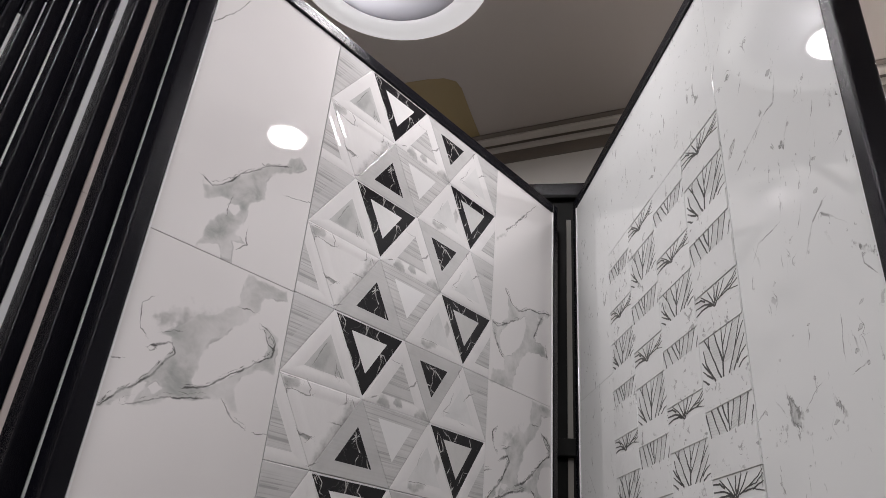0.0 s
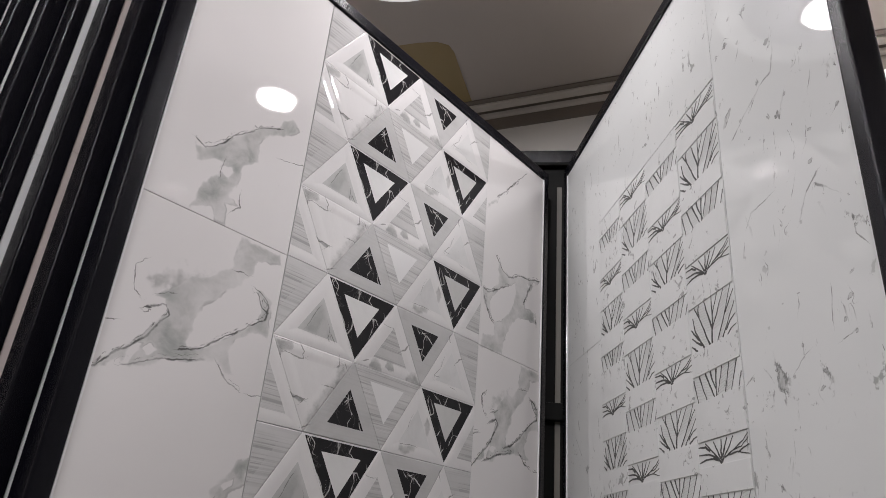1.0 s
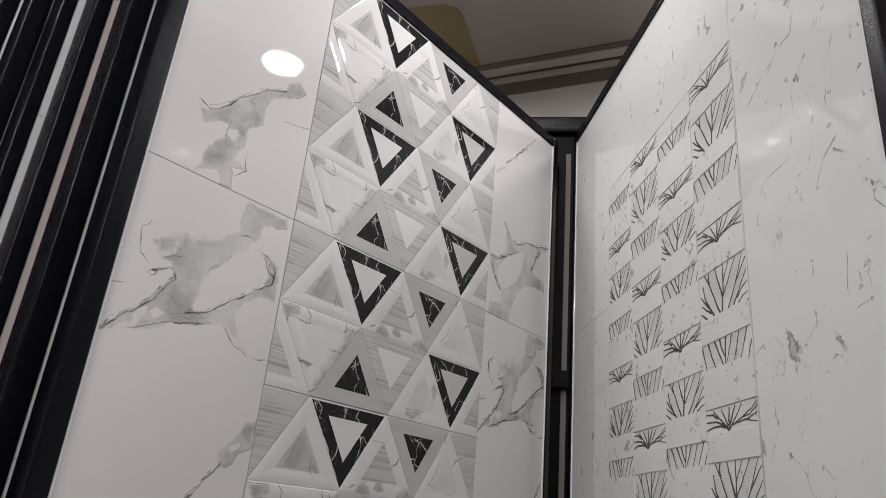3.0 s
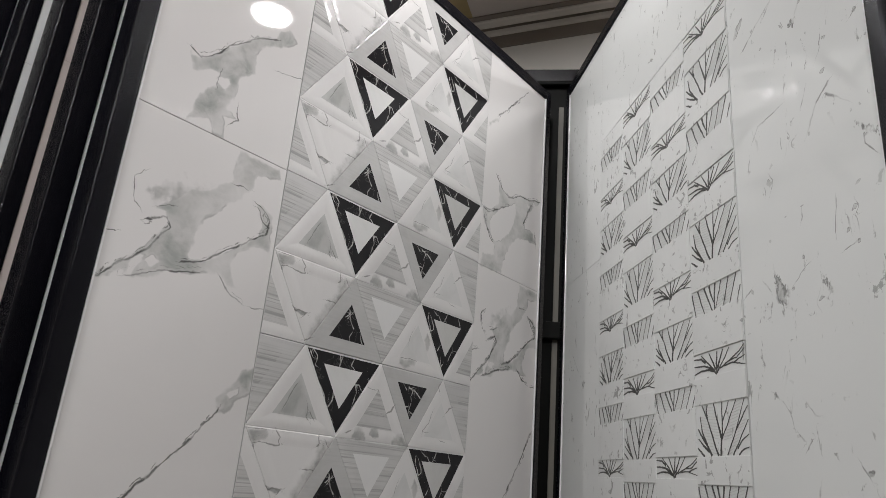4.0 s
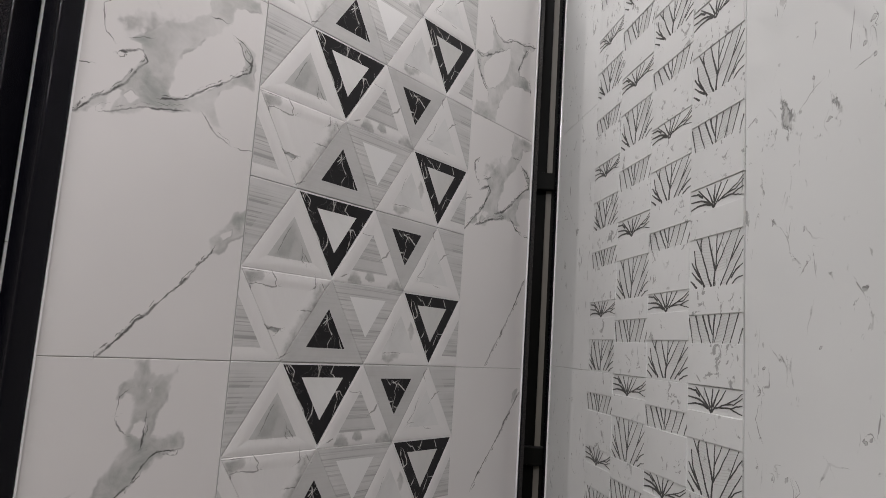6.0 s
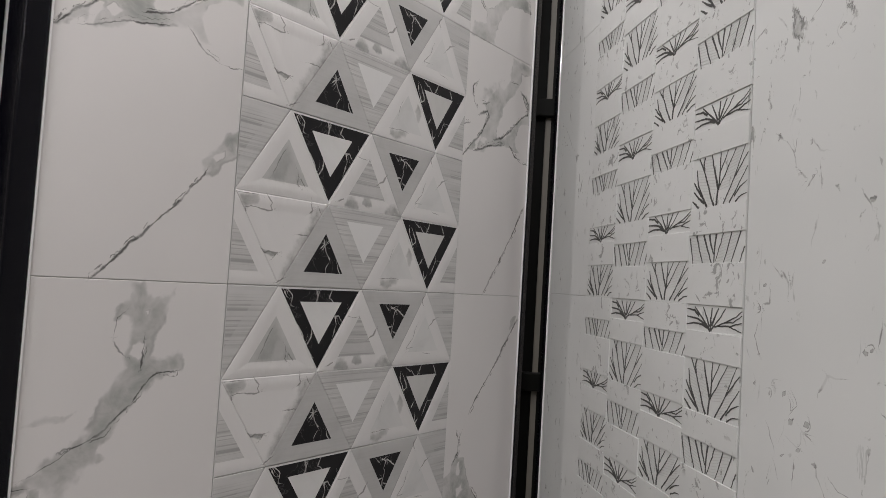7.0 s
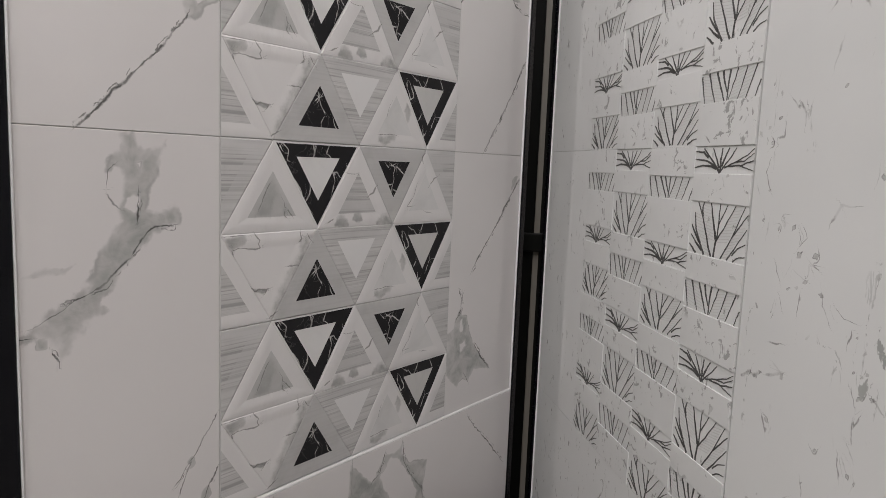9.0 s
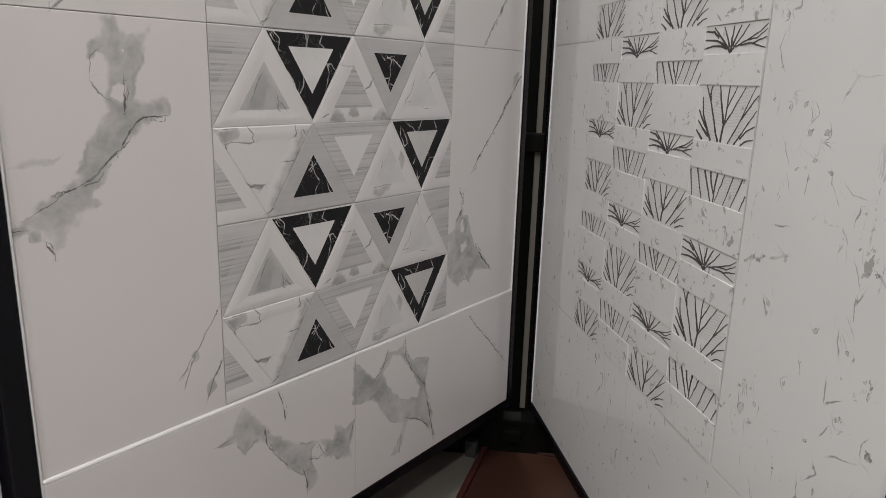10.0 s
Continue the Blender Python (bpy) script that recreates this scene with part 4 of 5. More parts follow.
for i in range(9):
    bm.faces.new((vs[i], vs[(i + 1) % 9], vs[9 + (i + 1) % 9], vs[9 + i]))
bmesh.ops.recalc_face_normals(bm, faces=bm.faces)
tagged(finish(bm, "ceiling_patch", YELLOW), "flat mustard-yellow patch on the ceiling", "ceiling patch")


# ---------------------------------------------------------------- display wings
def frame_bars(wing, x0, x1, z0, z1, depth=0.036, fw=FW, foot=None, crest=None, bead=0.0028):
    """Black steel angle frame round the opening x0..x1, z0..z1; faces look along -y."""
    fr = -TH - 0.005
    foot, crest = z0 - RW if foot is None else foot, z1 + RW if crest is None else crest
    for nm, a in (("frame_stile", (x0 - fw, x0, foot, crest)), ("frame_stile", (x1, x1 + FW, z0 - RW, crest)), ("frame_rail", (x0, x1, z1, crest)), ("frame_rail", (x0, x1, z0 - RW, z0))):
        part(nm, boxed(a[0], a[1], fr, depth - TH, a[2], a[3], bevel=0.0048, segments=4), STEEL, wing)
    part("backer_board", boxed(x0, x1, -TH + 0.003, 0.02, z0, z1), GROUT, wing, "grey cement backer behind the tiles")
    if not bead:
        return
    part("edge_bead", boxed(x0, x0 + bead, -TH - bead, 0, z0, z1, bevel=0.0013), CAULK, wing, "thin white edge bead")
    part("edge_bead", boxed(x1 - bead, x1, -TH - bead, 0, z0, z1, bevel=0.0013), CAULK, wing, "thin white edge bead")


def triangle_plate(name, tri, r0, r1, height, mat, tile):
    """Part of a triangle between the ratios r0 (outside) and r1 of its size, height(r) metres above the tile, with the tile's print on it."""
    steps = 0.0018 if mat == NERO else 0.0028
    size = abs(tri[1][0] - tri[0][0]) + abs(tri[2][0] - tri[1][0])
    rings = max(4, int((r0 - r1) * size * 0.3 / steps))
    ns = max(6, int(size * 0.62 * r0 / steps))
    rs = [r0 + (r1 - r0) * i / rings for i in range(rings + 1)]
    if r1 == 0:
        rs[-1] = 0.004
    pts = [(p[0] + (q[0] - p[0]) * k / ns, p[1] + (q[1] - p[1]) * k / ns) for p, q in zip(tri, tri[1:] + tri[:1]) for k in range(ns)]
    cx, cz = sum(p[0] for p in tri) / 3, sum(p[1] for p in tri) / 3
    n = len(pts)
    verts = [(cx + (x - cx) * r0, -TH + 0.001, cz + (z - cz) * r0) for x, z in pts]
    for r in rs:
        verts += [(cx + (x - cx) * r, -TH - height(r), cz + (z - cz) * r) for x, z in pts]
    faces = [(k * n + i, k * n + (i + 1) % n, (k + 1) * n + (i + 1) % n, (k + 1) * n + i) for k in range(0 if r1 else 1, len(rs)) for i in range(n)]
    if r1 == 0:
        faces.append([len(rs) * n + i for i in range(n)])
    me = bpy.data.meshes.new(name)
    me.from_pydata(verts, [], faces)
    bm = bmesh.new()
    bm.from_mesh(me)
    for lim, way in ((0.0012, -1), (DEC_W - 0.0012, 1)):
        bmesh.ops.bisect_plane(bm, geom=bm.verts[:] + bm.edges[:] + bm.faces[:], plane_co=(lim, 0, 0), plane_no=(way, 0, 0), clear_outer=True)
    bmesh.ops.recalc_face_normals(bm, faces=bm.faces)
    if sum(f.normal.y * f.calc_area() for f in bm.faces) > 0:
        bmesh.ops.reverse_faces(bm, faces=bm.faces)
    for f in bm.faces:
        f.smooth = abs(f.normal.y) > 0.5
    bm.to_mesh(me)
    bm.free()
    co = np.empty(len(me.vertices) * 3)
    me.vertices.foreach_get("co", co)
    (white_veins if mat == NERO else grey_marks).paint(me, co.reshape(-1, 3)[:, [0, 2]])
    me.materials.append(mat)
    ob = new(name, me)
    ob.parent = tile
    return ob


DEC_W, DEC_H = CR - CL, 0.2992
A = DEC_W / 3
H2 = DEC_H / 2
# lattice triangles of one decor tile: (kind, points up, left corner in units of A/2, row)
TRIANGLES = [("black", 0, 1, 0), ("spot", 0, 3, 0), ("timber", 0, -1, 0), ("timber", 0, 5, 0),
             ("sage", 1, 0, 0), ("grain", 1, 2, 0), ("pale", 1, 4, 0),
             ("marble", 0, 0, 1), ("pane", 0, 2, 1), ("black_grey", 0, 4, 1),
             ("timber_white", 1, -1, 1), ("spot", 1, 1, 1), ("pale", 1, 3, 1), ("timber_white", 1, 5, 1)]
# band, inset, width of the white outline, rise of the rounded band
LOOKS = {"black": (NERO, CLEAN, 0.0036, 0.0), "black_grey": (NERO, LIGHTGREY, 0.0036, 0.0), "spot": (MIDGREY, NERO, 0.0, 0.0), "timber": (FAINT_TIMBER, TIMBER, 0.0, 0.0),
         "sage": (WHITE, SAGE, 0.0, 0.0007), "grain": (WHITE, TIMBER, 0.0, 0.0006), "pale": (WHITE, PALE, 0.0, 0.0006), "marble": (WHITE, WHITE, 0.0, 0.0007),
         "pane": (TIMBER, CLEAN, 0.0, 0.0), "timber_white": (WHITE, TIMBER, 0.0, 0.0005)}


def stroke(bm, p, q, w0, w1, y0, y1):
    d = Vector((q[0] - p[0], q[1] - p[1]))
    if d.length < 0.0012:
        return
    nrm = Vector((-d.y, d.x)).normalized()
    prism(bm, [(p[0] + nrm.x * w0, p[1] + nrm.y * w0), (p[0] - nrm.x * w0, p[1] - nrm.y * w0), (q[0] - nrm.x * w1, q[1] - nrm.y * w1), (q[0] + nrm.x * w1, q[1] + nrm.y * w1)], y0, y1)


# the print of one decor tile, in the tile's own metres
grey_marks, white_veins = Veins(), Veins()
for pts in (((0.119, -0.003), (0.124, -0.008), (0.131, -0.015), (0.130, -0.024), (0.126, -0.032), (0.131, -0.033)), ((0.114, -0.008), (0.117, -0.015), (0.122, -0.020)),
            ((0.184, -0.003), (0.185, -0.011), (0.188, -0.014), (0.186, -0.024)), ((0.192, -0.005), (0.187, -0.014)), ((0.222, -0.003), (0.215, -0.017), (0.221, -0.020), (0.227, -0.026)),
            ((0.145, -0.063), (0.152, -0.072), (0.159, -0.082), (0.161, -0.095)), ((0.178, -0.060), (0.180, -0.073), (0.178, -0.087), (0.172, -0.098), (0.166, -0.104)),
            ((0.166, -0.101), (0.175, -0.111), (0.185, -0.123)), ((0.235, -0.054), (0.239, -0.064), (0.235, -0.077), (0.230, -0.090), (0.229, -0.101)),
            ((0.231, -0.052), (0.242, -0.050), (0.249, -0.057)), ((0.267, -0.039), (0.270, -0.047))):
    white_veins.crack(1.0, *pts)
for pts in (((0.371, -0.031), (0.378, -0.037)), ((0.387, -0.031), (0.398, -0.037), (0.394, -0.048), (0.396, -0.059), (0.392, -0.073), (0.388, -0.087)), ((0.388, -0.033), (0.401, -0.030)),
            ((0.405, -0.036), (0.415, -0.042), (0.426, -0.052)), ((0.378, -0.073), (0.388, -0.071)), ((0.397, -0.082), (0.408, -0.086)),
            ((0.188, -0.228), (0.194, -0.222), (0.205, -0.219)), ((0.194, -0.214), (0.198, -0.222), (0.201, -0.229), (0.204, -0.239), (0.209, -0.246)), ((0.205, -0.214), (0.193, -0.230)),
            ((0.206, -0.260), (0.203, -0.266), (0.204, -0.273)), ((0.231, -0.259), (0.236, -0.269), (0.243, -0.276))):
    white_veins.crack(1.1, *pts)
for pts in (((0.427, -0.170), (0.429, -0.183), (0.435, -0.192), (0.439, -0.203), (0.446, -0.199), (0.446, -0.187), (0.439, -0.175), (0.432, -0.168)), ((0.462, -0.165), (0.470, -0.172), (0.479, -0.174), (0.483, -0.169)),
            ((0.467, -0.240), (0.472, -0.233)), ((0.517, -0.225), (0.519, -0.231), (0.533, -0.231)), ((0.517, -0.233), (0.514, -0.243), (0.507, -0.254)), ((0.479, -0.259), (0.482, -0.274), (0.487, -0.267)),
            ((0.493, -0.153), (0.486, -0.164)), ((0.533, -0.158), (0.540, -0.169)), ((0.444, -0.157), (0.455, -0.164))):
    white_veins.crack(1.0, *pts)
for pts in (((0.024, -0.183), (0.020, -0.175), (0.031, -0.173), (0.046, -0.174)), ((0.048, -0.174), (0.061, -0.177), (0.075, -0.175), (0.071, -0.168), (0.074, -0.163), (0.067, -0.156)),
            ((0.058, -0.237), (0.065, -0.245), (0.073, -0.242), (0.092, -0.243), (0.086, -0.248)), ((0.097, -0.291), (0.108, -0.286)), ((0.135, -0.210), (0.148, -0.208)),
            ((0.159, -0.154), (0.162, -0.167), (0.155, -0.170)), ((0.176, -0.160), (0.183, -0.168)), ((0.223, -0.139), (0.236, -0.134)), ((0.271, -0.050), (0.281, -0.053), (0.291, -0.052)),
            ((0.325, -0.094), (0.337, -0.087), (0.343, -0.077)), ((0.510, -0.072), (0.522, -0.059), (0.534, -0.054)), ((0.500, -0.128), (0.510, -0.130))):
    grey_marks.crack(1.3, *pts)
for pts in (((0.004, -0.152), (0.024, -0.152), (0.044, -0.154)), ((0.467, -0.072), (0.458, -0.096), (0.439, -0.116), (0.457, -0.115)), ((0.488, -0.008), (0.480, -0.016), (0.484, -0.026)),
            ((0.370, -0.241), (0.374, -0.228), (0.380, -0.217)), ((0.353, -0.277), (0.375, -0.275), (0.399, -0.276))):
    grey_marks.crack(0.75, *pts)
grey_marks.patch(0.95, 0.012, (0.004, -0.153), (0.043, -0.154), (0.049, -0.165), (0.044, -0.172), (0.027, -0.173), (0.023, -0.183))
grey_marks.patch(0.95, 0.006, (0.057, -0.236), (0.073, -0.241), (0.093, -0.242), (0.086, -0.248), (0.066, -0.246))
grey_marks.patch(0.85, 0.045, (0.200, -0.152), (0.164, -0.156), (0.158, -0.167), (0.154, -0.189), (0.139, -0.207), (0.128, -0.228), (0.112, -0.253), (0.100, -0.288), (0.126, -0.272), (0.165, -0.209))
grey_marks.cloud(0.011, 0.75, (0.246, -0.147), (0.258, -0.141), (0.270, -0.145))
grey_marks.cloud(0.010, 0.75, (0.286, -0.134), (0.298, -0.128), (0.306, -0.137))
grey_marks.cloud(0.014, 0.65, (0.352, -0.146), (0.372, -0.142), (0.392, -0.152))
grey_marks.patch(0.95, 0.010, (0.420, -0.228), (0.433, -0.210), (0.445, -0.234), (0.434, -0.251))
grey_marks.patch(0.85, 0.014, (0.353, -0.277), (0.399, -0.276), (0.393, -0.290), (0.367, -0.295), (0.349, -0.290))
grey_marks.patch(0.55, 0.020, (0.216, -0.141), (0.273, -0.154), (0.349, -0.163), (0.333, -0.155), (0.272, -0.146))
grey_marks.patch(0.60, 0.010, (0.467, -0.073), (0.459, -0.096), (0.443, -0.115), (0.454, -0.096), (0.462, -0.075))


# cloud inside the grey triangle
grey_marks.patch(0.95, 0.026, (0.062, -0.122), (0.098, -0.058), (0.114, -0.088), (0.104, -0.104), (0.094, -0.124))
grey_marks.patch(0.80, 0.010, (0.118, -0.104), (0.127, -0.112), (0.124, -0.124), (0.117, -0.118))
for pts in (((0.121, -0.100), (0.125, -0.110), (0.122, -0.120), (0.127, -0.125)), ((0.131, -0.112), (0.135, -0.119), (0.140, -0.124)), ((0.070, -0.112), (0.084, -0.086), (0.093, -0.070))):
    grey_marks.crack(0.8, *pts)


def decor_tile(wing, x0, ztop):
    """White tile 600 x 300 with an inlaid lattice of triangles; origin at its top left corner."""
    t = part("decor_tile", boxed(0.0008, DEC_W - 0.0008, -TH, 0, -DEC_H, 0), CLEAN, wing, "white tile printed with black and grey triangles")
    t.location = (x0, 0, ztop)
    for kind, up, k, row in TRIANGLES:
        zt, zb = -row * H2, -(row + 1) * H2
        xl, xm, xr = k * A / 2, (k + 1) * A / 2, (k + 2) * A / 2
        tri = [(xl, zb), (xr, zb), (xm, zt)] if up else [(xl, zt), (xm, zb), (xr, zt)]
        band, inset, gap, rise = LOOKS[kind]
        core = {"spot": 0.47, "timber": 0.52, "timber_white": 0.56}.get(kind, 0.50)
        edge = 1 - gap * 2 * 1.732 * 1.05 / A

        def pillow(r, rise=rise, core=core):
            return 0.0004 + rise * math.sin(math.pi * min(1.0, max(0.0, (1 - r) / (1 - core)))) ** 1.6

        triangle_plate("triangle_band", tri, edge, core, pillow, band, t)
        triangle_plate("triangle_inset", tri, core, 0, lambda r: 0.0004, inset, t)
    return t


def copy_part(ob, loc):
    c = copy_thing(ob, Matrix.Translation(loc))
    return c


# --- the wing with the triangle decor
marble = Veins()
marble_marks(marble)
wing_a = tagged(new("display_wing"), "black-framed tile display wing with marble and triangle decor tiles", "tile display", "tile display wings")
wing_a.location = (0, TH, 0)
frame_bars(wing_a, LX0, LX1, ZB, ZT, 0.047, 0.0312, bead=0.0034)
g = 0.0004
for x0, x1 in ((LX0 + 0.0028, CL), (CR, LX1 - 0.0028)):
    for z0, z1 in ((J1, ZT), (J2, J1), (BD, J2)):
        vein_face("tile", x0 + g, x1 - g, z0 + g, z1 - g, TH, CARRARA, marble, wing_a, "glossy white tile with grey veins")
xm = 0.462
for x0, x1 in ((LX0 + 0.0028, xm), (xm, LX1 - 0.0028)):
    vein_face("tile", x0 + g, x1 - g, ZB, BD - g, TH + 0.005, CARRARA, marble, wing_a, "glossy white tile with grey veins")
bm = bmesh.new()
prism(bm, [(BD + 0.0005 + 0.0046 * math.sin(a), -TH - 0.005 + 0.0048 * (1 - math.cos(a))) for a in (0.0, 0.3, 0.6, 0.9, 1.2, 1.5)] + [(BD + 0.0052, -0.003), (BD - 0.002, -0.003)], LX0 + 0.003, LX1 - 0.003)
edge = part("tile_edge_trim", bm, SATIN, wing_a, "rounded glossy white edge above the bottom tiles")
edge.matrix_basis = Matrix(((0, 1, 0, 0), (0, 0, 1, 0), (1, 0, 0, 0), (0, 0, 0, 1)))
first = decor_tile(wing_a, CL, ZT - 0.002)
for i in range(1, 6):
    copy_part(first, (CL, 0, J2 + 1.2 - 0.3 * i))


# plain bars in place of illegible writing on the top rail
for i, (x, w, h) in enumerate(((0.163, 0.006, 0.012), (0.174, 0.010, 0.014), (0.190, 0.004, 0.012), (0.198, 0.003, 0.011))):
    part("rail_marking", boxed(x, x + w, -TH - 0.0056, -TH - 0.0045, ZT + 0.009, ZT + 0.009 + h), DULL_GREY, wing_a, "grey bar standing for illegible writing on the rail")


# --- the wing with the engraved leaf decor
def clip_seg(p, q, x0, x1, z0, z1):
    t0, t1 = 0.0, 1.0
    d = (q[0] - p[0], q[1] - p[1])
    for pv, dv, lo, hi in ((p[0], d[0], x0, x1), (p[1], d[1], z0, z1)):
        if abs(dv) < 1e-12:
            if pv < lo or pv > hi:
                return None
            continue
        a, b = sorted(((lo - pv) / dv, (hi - pv) / dv))
        t0, t1 = max(t0, a), min(t1, b)
    if t1 - t0 < 0.02:
        return None
    return (p[0] + t0 * d[0], p[1] + t0 * d[1]), (p[0] + t1 * d[0], p[1] + t1 * d[1])


BRANCHES = {
    "big": ["48 0 50 30 52 42 53 70 54 100", "50 34 43 68 37 100", "53 60 61 83 67 100", "50 28 62 55 80 100",
            "44 0 36 25 26 65 13 100", "24 72 22 86 25 100", "60 0 78 45 95 100", "78 45 90 68 100 86", "70 0 81 22 100 62",
            "31 0 22 22 13 47 9 78", "22 22 13 36 4 54", "26 9 14 22 4 35", "16 0 9 9 2 17", "79 12 88 26 100 36", "80 0 90 11 100 14"],
    "med": ["0 96 4 50 8 0", "13 100 20 50 27 0", "27 100 36 48 44 0", "38 100 42 64 47 30", "51 100 49 50 48 0", "64 100 57 50 50 4", "78 100 72 50 65 0", "93 100 85 48 78 0", "100 55 96 28 92 0"],
    "fan": ["47 0 33 48 15 100", "45 22 40 55 32 100", "48 4 47 50 49 100", "49 26 54 60 61 100", "48 10 60 48 73 100", "25 60 16 82 0 87", "38 28 22 50 0 55",
            "41 17 31 27 15 30 0 20", "54 22 72 45 90 70 100 94", "72 45 86 48 100 78", "60 28 78 32 90 22 100 14", "80 30 90 42 100 50"]}
RUNGS = {"big": [(3, 6), (4, 1), (6, 8), (9, 4)], "med": [(0, 1), (1, 2), (5, 6), (6, 7)], "fan": []}


def leaf_lines(kind, w, h, rng):
    """Branch strokes of one leaf block, 0..w by -h..0: dark ones and fine hatching."""
    wide = {"big": 0.00098, "med": 0.00095, "fan": 0.00095}[kind]
    dark, fine, lines = [], [], []
    for text in BRANCHES[kind]:
        v = [float(k) / 100 for k in text.split()]
        pts = [(x * w, -h + z * h) for x, z in zip(v[::2], v[1::2])]
        smooth_pts = []
        for p, q in zip(pts[:-1], pts[1:]):
            for k in range(3):
                u = k / 3
                smooth_pts.append((p[0] + (q[0] - p[0]) * u + rng.uniform(-1, 1) * 0.0007, p[1] + (q[1] - p[1]) * u + rng.uniform(-1, 1) * 0.0004))
        smooth_pts.append(pts[-1])
        lines.append(smooth_pts)
        n = len(smooth_pts) - 1
        heavy = rng.uniform(0.9, 1.15) * (1.45 if sum(p[0] for p in pts) / len(pts) < 0.56 * w else 0.82)
        for k in range(n):
            wa, wb = (wide * heavy * (1.45 - 0.75 * j / n + rng.uniform(-0.12, 0.12)) for j in (k, k + 1))
            dark.append((smooth_pts[k], smooth_pts[k + 1], wa, wb))

    def across(line, z):
        for p, q in zip(line[:-1], line[1:]):
            lo, hi = sorted((p[1], q[1]))
            if lo <= z <= hi and hi - lo > 1e-6:
                return p[0] + (q[0] - p[0]) * (z - p[1]) / (q[1] - p[1])
        return None

    for i, j in RUNGS[kind]:
        z = -h + 0.002
        while z < -0.001:
            xa, xb = across(lines[i], z), across(lines[j], z)
            if xa is not None and xb is not None:
                xa, xb = sorted((xa, xb))
                lean = 0.0034 if xa > w * 0.5 else -0.0026
                fine.append(((xa + 0.0018, z), (xb - 0.0022, z + lean), 0.0005, 0.00045))
            z += 0.0047 + rng.uniform(-0.0007, 0.0007)
    cut = lambda segs: [(*s, a, b) for p, q, a, b in segs for s in [clip_seg(p, q, 0.0008, w - 0.0008, -h + 0.0008, -0.0008)] if s]
    return cut(dark), cut(fine)


LEAF_W, LEAF_H = SR - SL, 0.2995
COLS = [0.0, 0.140, 0.288, 0.436, LEAF_W]
EVEN = [("fan", 0.002, 0.038), ("big", 0.079, 0.156), ("med", 0.196, 0.239)]
ODD = [("med", 0.045, 0.081), ("fan", 0.154, 0.188), ("big", 0.234, 0.297)]
fleck = Veins(0.85)
fleck_marks(fleck)
wing_b = tagged(new("display_wing"), "black-framed tile display wing with flecked marble and engraved leaf tiles", "tile display", "tile display wings")
wing_b.matrix_world = WING @ Matrix.Translation((0, TH, 0))


EVEN_BLANK = [(0.038, 0.079), (0.156, 0.196), (0.239, 0.2995)]
ODD_BLANK = [(0.0, 0.045), (0.081, 0.154), (0.188, 0.234)]


def leaf_tile(wing, ztop, height, seed):
    """Tile of sunk leaf blocks between slightly raised blank blocks."""
    rng = random.Random(seed)
    t = vein_face("leaf_tile", SL + g, SR - (0.0032 if ztop < RJ + 0.31 else 0.0012), ztop - height + 0.0002, ztop - 0.0002, TH, FLECKED, fleck, wing, "white tile engraved with leaf branches")
    for c in range(4):
        w = COLS[c + 1] - COLS[c] - (0.003 if c == 3 else 0)
        for a, b in (EVEN_BLANK if c % 2 else ODD_BLANK):
            plate = part("blank_block", boxed(0, w, -TH - 0.0014, -TH + 0.002, -(min(b, height) - a), 0, bevel=0.0007), LEAFWHITE, t)
            plate.location = (SL + COLS[c], 0, ztop - a)
        for kind, a, b in (EVEN if c % 2 else ODD):
            if b > height + 0.002:
                continue
            x0, z1, h = SL + COLS[c], ztop - a, b - a
            dark, fine = leaf_lines(kind, w, h, rng)
            bm = bmesh.new()
            for p, q, wa, wb in dark:
                stroke(bm, p, q, wa, wb, -TH + 0.0005, -TH - 0.0004)
            o = part("branch_engraving", bm, STROKE, t, "dark engraved branches")
            o.location = (x0, 0, z1)
            if fine:
                bm = bmesh.new()
                for p, q, wa, wb in fine:
                    stroke(bm, p, q, wa, wb, -TH + 0.0005, -TH - 0.0003)
                o = part("hatching", bm, STROKE_FINE, t, "fine grey hatching")
                o.location = (x0, 0, z1)
    return t


frame_bars(wing_b, SX0, SX1, ZB, ZT + 0.01)
for x0, x1, z0, z1 in ((SX0 + 0.0028, SL, RJ + 0.6, ZT + 0.01), (SX0 + 0.0028, SL, RJ, RJ + 0.6), (SX0 + 0.0028, SL, RJ - 0.6, RJ), (SR, SX1 - 0.0028, RJ - 0.6, ZT + 0.01)):
    vein_face("tile", x0 + g, x1 - g, z0 + g, z1 - g, TH, BUSY if x1 == SL else FLECKED, fleck, wing_b, "glossy white tile with small grey flecks")
vein_face("tile", SL + g, SR - g, RJ + 0.9 + 0.0035, ZT + 0.01 - g, TH, BUSY, fleck, wing_b, "glossy white tile with small grey flecks")
for x0, x1 in ((SX0 + 0.0028, 0.66), (0.66, SX1 - 0.0028)):
    vein_face("tile", x0 + g, x1 - g, ZB, RJ - 0.6 - g * 0.5, TH, BUSY, fleck, wing_b, "glossy white tile with small grey flecks")
for i in range(5):
    top = RJ + 0.9 - 0.3 * i
    leaf_tile(wing_b, top, min(0.3, top - BD - 0.01), 11)


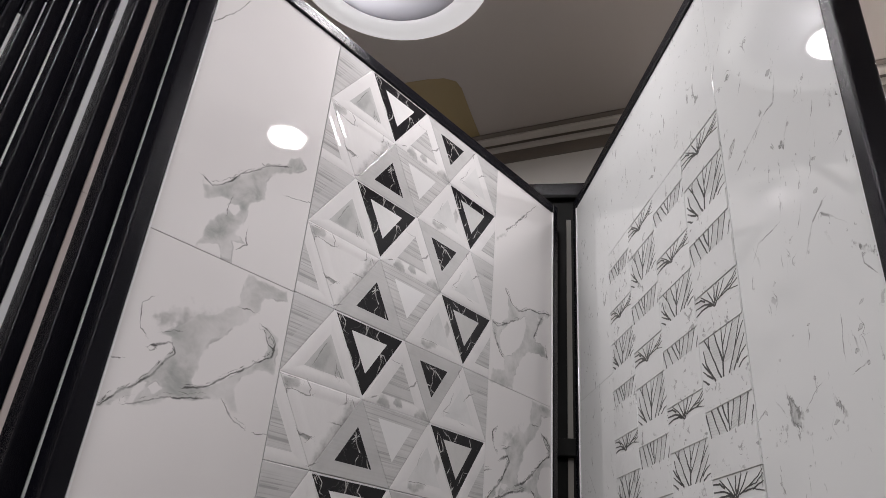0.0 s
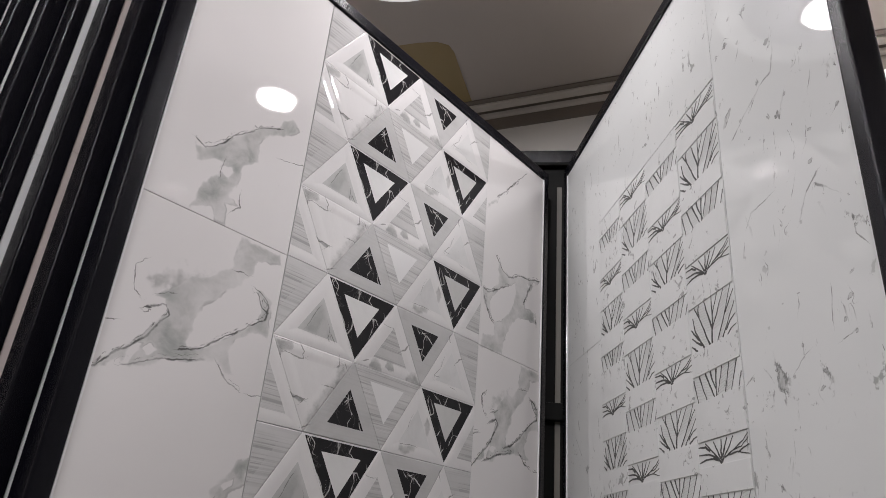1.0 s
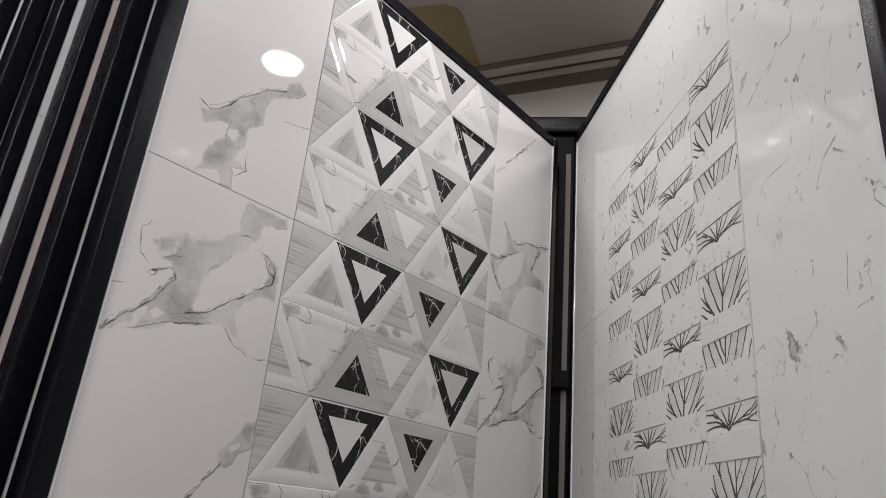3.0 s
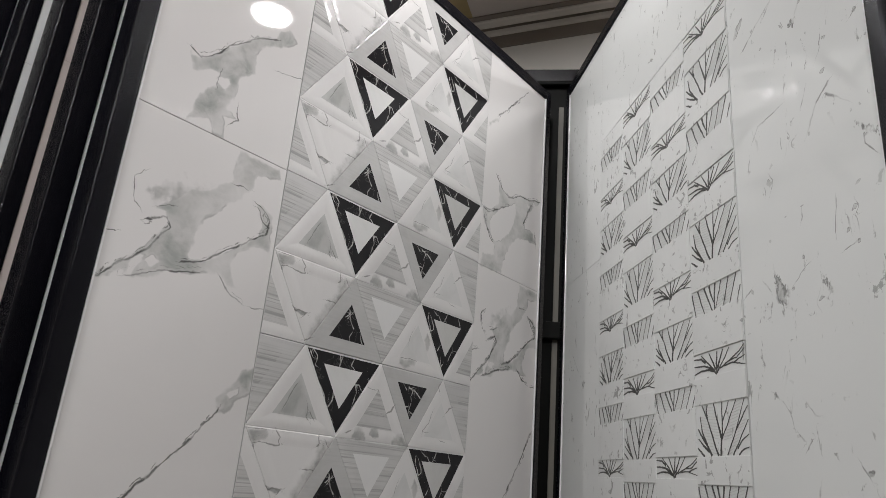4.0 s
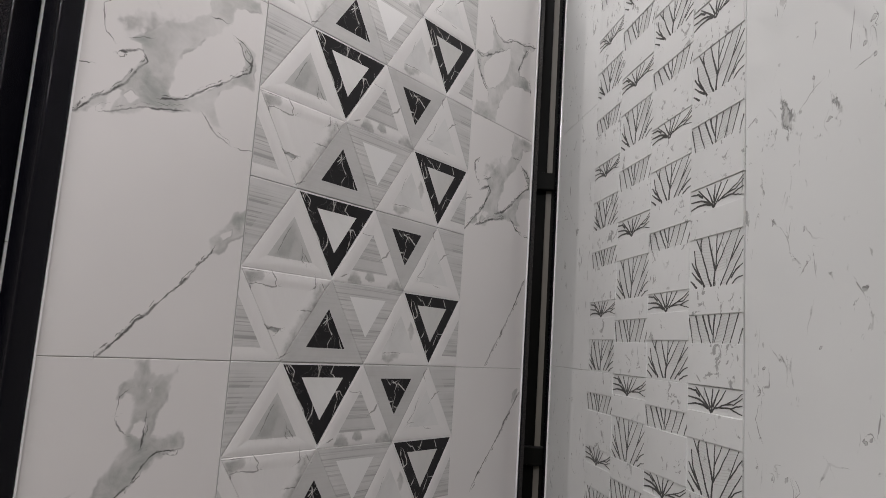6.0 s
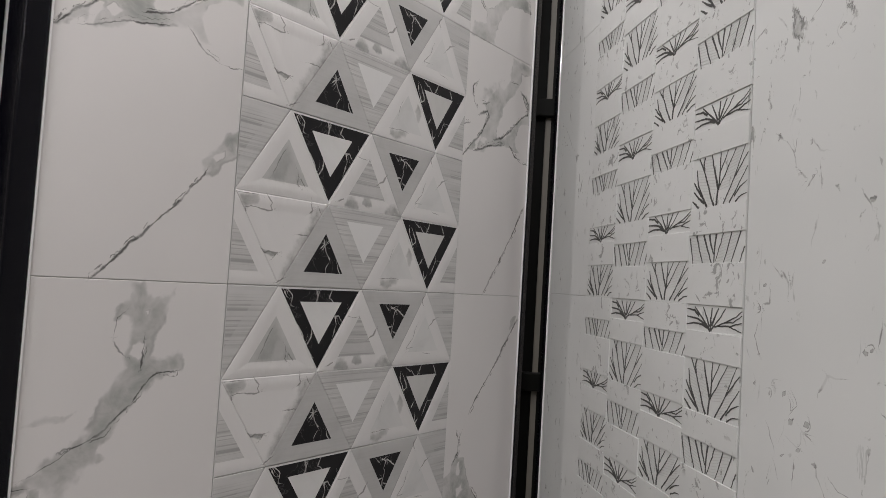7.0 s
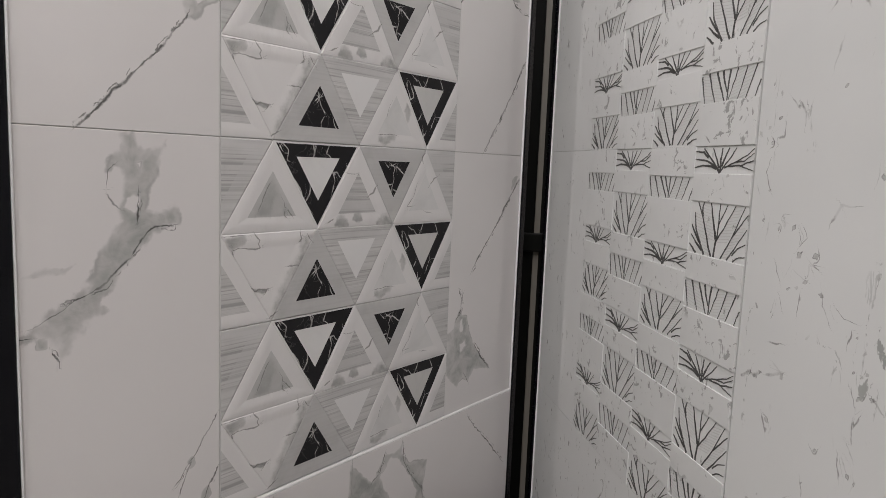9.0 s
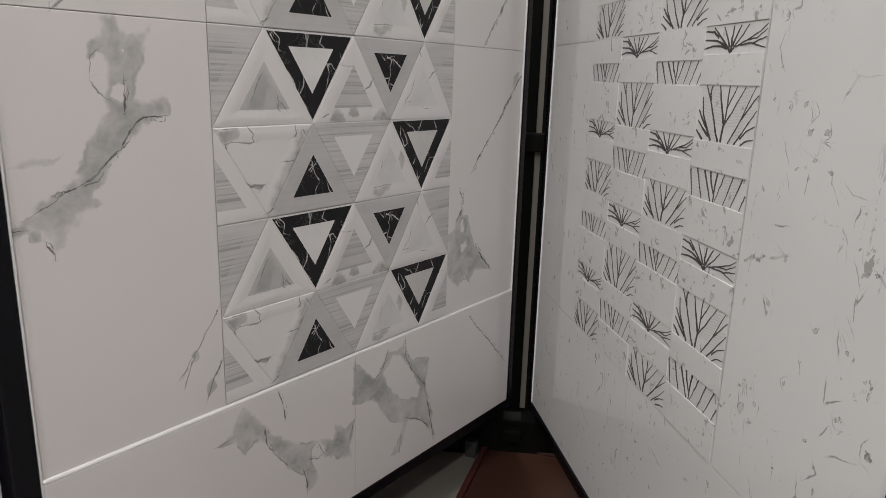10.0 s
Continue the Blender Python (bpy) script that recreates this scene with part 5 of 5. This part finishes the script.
# --- the closed wings stacked behind, seen edge-on
def stacked_wing(x, y, tint, fw, top):
    w = tagged(new("display_wing"), "closed black-framed tile display wing seen edge-on", "tile display", "tile display wings")
    w.location = (x - LX0, y, 0)
    frame_bars(w, LX0 + 0.0018, LX1, ZB, top, 0.047, fw + 0.0030, 0.0, ZT + 0.05, 0)
    n = 4
    for i in range(n):
        z0, z1 = ZB + (top - ZB) * i / n, ZB + (top - ZB) * (i + 1) / n
        part("tile", boxed(LX0 + 0.0024, LX1 - 0.0006, -TH - 0.002, 0, z0 + g, z1 - g), tint, w)
    return w


STACK_TINTS = [glaze("stack_glaze", (0.82, 0.83, 0.83), (0.76, 0.77, 0.77), 6), glaze("stack_rose_glaze", (0.70, 0.62, 0.585), (0.6, 0.53, 0.50), 6)]
for i, (xi, fw, top) in enumerate(((-0.1544, 0.0324, ZT), (-0.1942, 0.0229, ZT), (-0.2268, 0.0200, ZT), (-0.2462, 0.0301, ZT), (-0.2798, 0.0253, ZT), (-0.3079, 0.0197, 2.279), (-0.3342, 0.0200, 2.266), (-0.362, 0.026, 2.26), (-0.392, 0.03, 2.26))):
    stacked_wing(xi, TH + 0.066 * (i + 1), STACK_TINTS[1 if i == 1 else 0], fw, top)

# --- hinge post, header and base between the wings
post = tagged(new("hinge_post"), "black steel hinge post with grey channel between the wings", "post")
post.location = (1.150, 0.028, 0)
post.rotation_euler = (0, 0, radians(31))
part("channel", boxed(-0.012, 0.012, -0.075, 0.075, 0.02, 2.409, bevel=0.002), DARK, post)
part("cover_strip", boxed(-0.018, -0.0125, -0.026, -0.011, 0.125, 2.335, bevel=0.001), ALU, post, "grey aluminium cover strip")
for z in (0.885, 1.62):
    part("hinge_bracket", boxed(-0.040, -0.0185, -0.040, 0.020, z - 0.024, z + 0.024, bevel=0.003), DARK, post, "black hinge bracket")
beam = tagged(new("header_beam"), "black steel header beam above the wings", "beam")
beam.location = (1.165, 0.03, 2.360)
beam.rotation_euler = (0, 0, radians(31))
part("web", boxed(-0.03, 0.03, -0.55, 0.75, 0.062, 0.115, bevel=0.004), STEEL, beam)
part("flange", boxed(-0.045, 0.03, -0.55, 0.75, 0.05, 0.0615, bevel=0.002), DARK, beam)
base = tagged(new("base_beam"), "black steel base channel on the floor", "base")
base.location = (1.12, 0.03, 0)
base.rotation_euler = (0, 0, radians(31))
part("plate", boxed(-0.055, 0.03, -0.6, 0.75, 0.0, 0.115, bevel=0.004), DARK, base)
part("pivot_cup", boxed(-0.085, -0.056, -0.035, 0.015, 0.06, 0.10, bevel=0.008), DARK, base)
part("pivot_plate", boxed(-0.058, -0.012, -0.034, 0.016, 0.1155, 0.121, bevel=0.002), PIVOT, base, "worn dark grey pivot plate")
board = tagged(new("floor_board"), "dark red-brown wooden board with a raised rim on the floor", "board")
board.matrix_world = Matrix(((-0.94, 0.34, 0, 1.075), (-0.34, -0.94, 0, 0.078), (0, 0, -1, 0.024), (0, 0, 0, 1)))
part("panel", boxed(0.012, 0.80, 0.0162, 0.62, 0.006, 0.024, bevel=0.002), BROWN, board)
part("rim", boxed(0.0, 0.80, 0.0, 0.016, -0.004, 0.024, bevel=0.003), RUST, board, "red-painted rim")
part("rim", boxed(0.0, 0.0118, 0.0162, 0.62, 0.0, 0.024, bevel=0.003), BROWN, board)
clip = finish(boxed(-0.022, 0.022, -0.016, 0.016, 0.0, 0.05, bevel=0.005), "floor_bracket", DULL_GREY)
clip.matrix_world = pose(1.022, 0.088, 0.0, 0, 0, 20)
tagged(clip, "small dark metal bracket standing on the floor", "bracket")
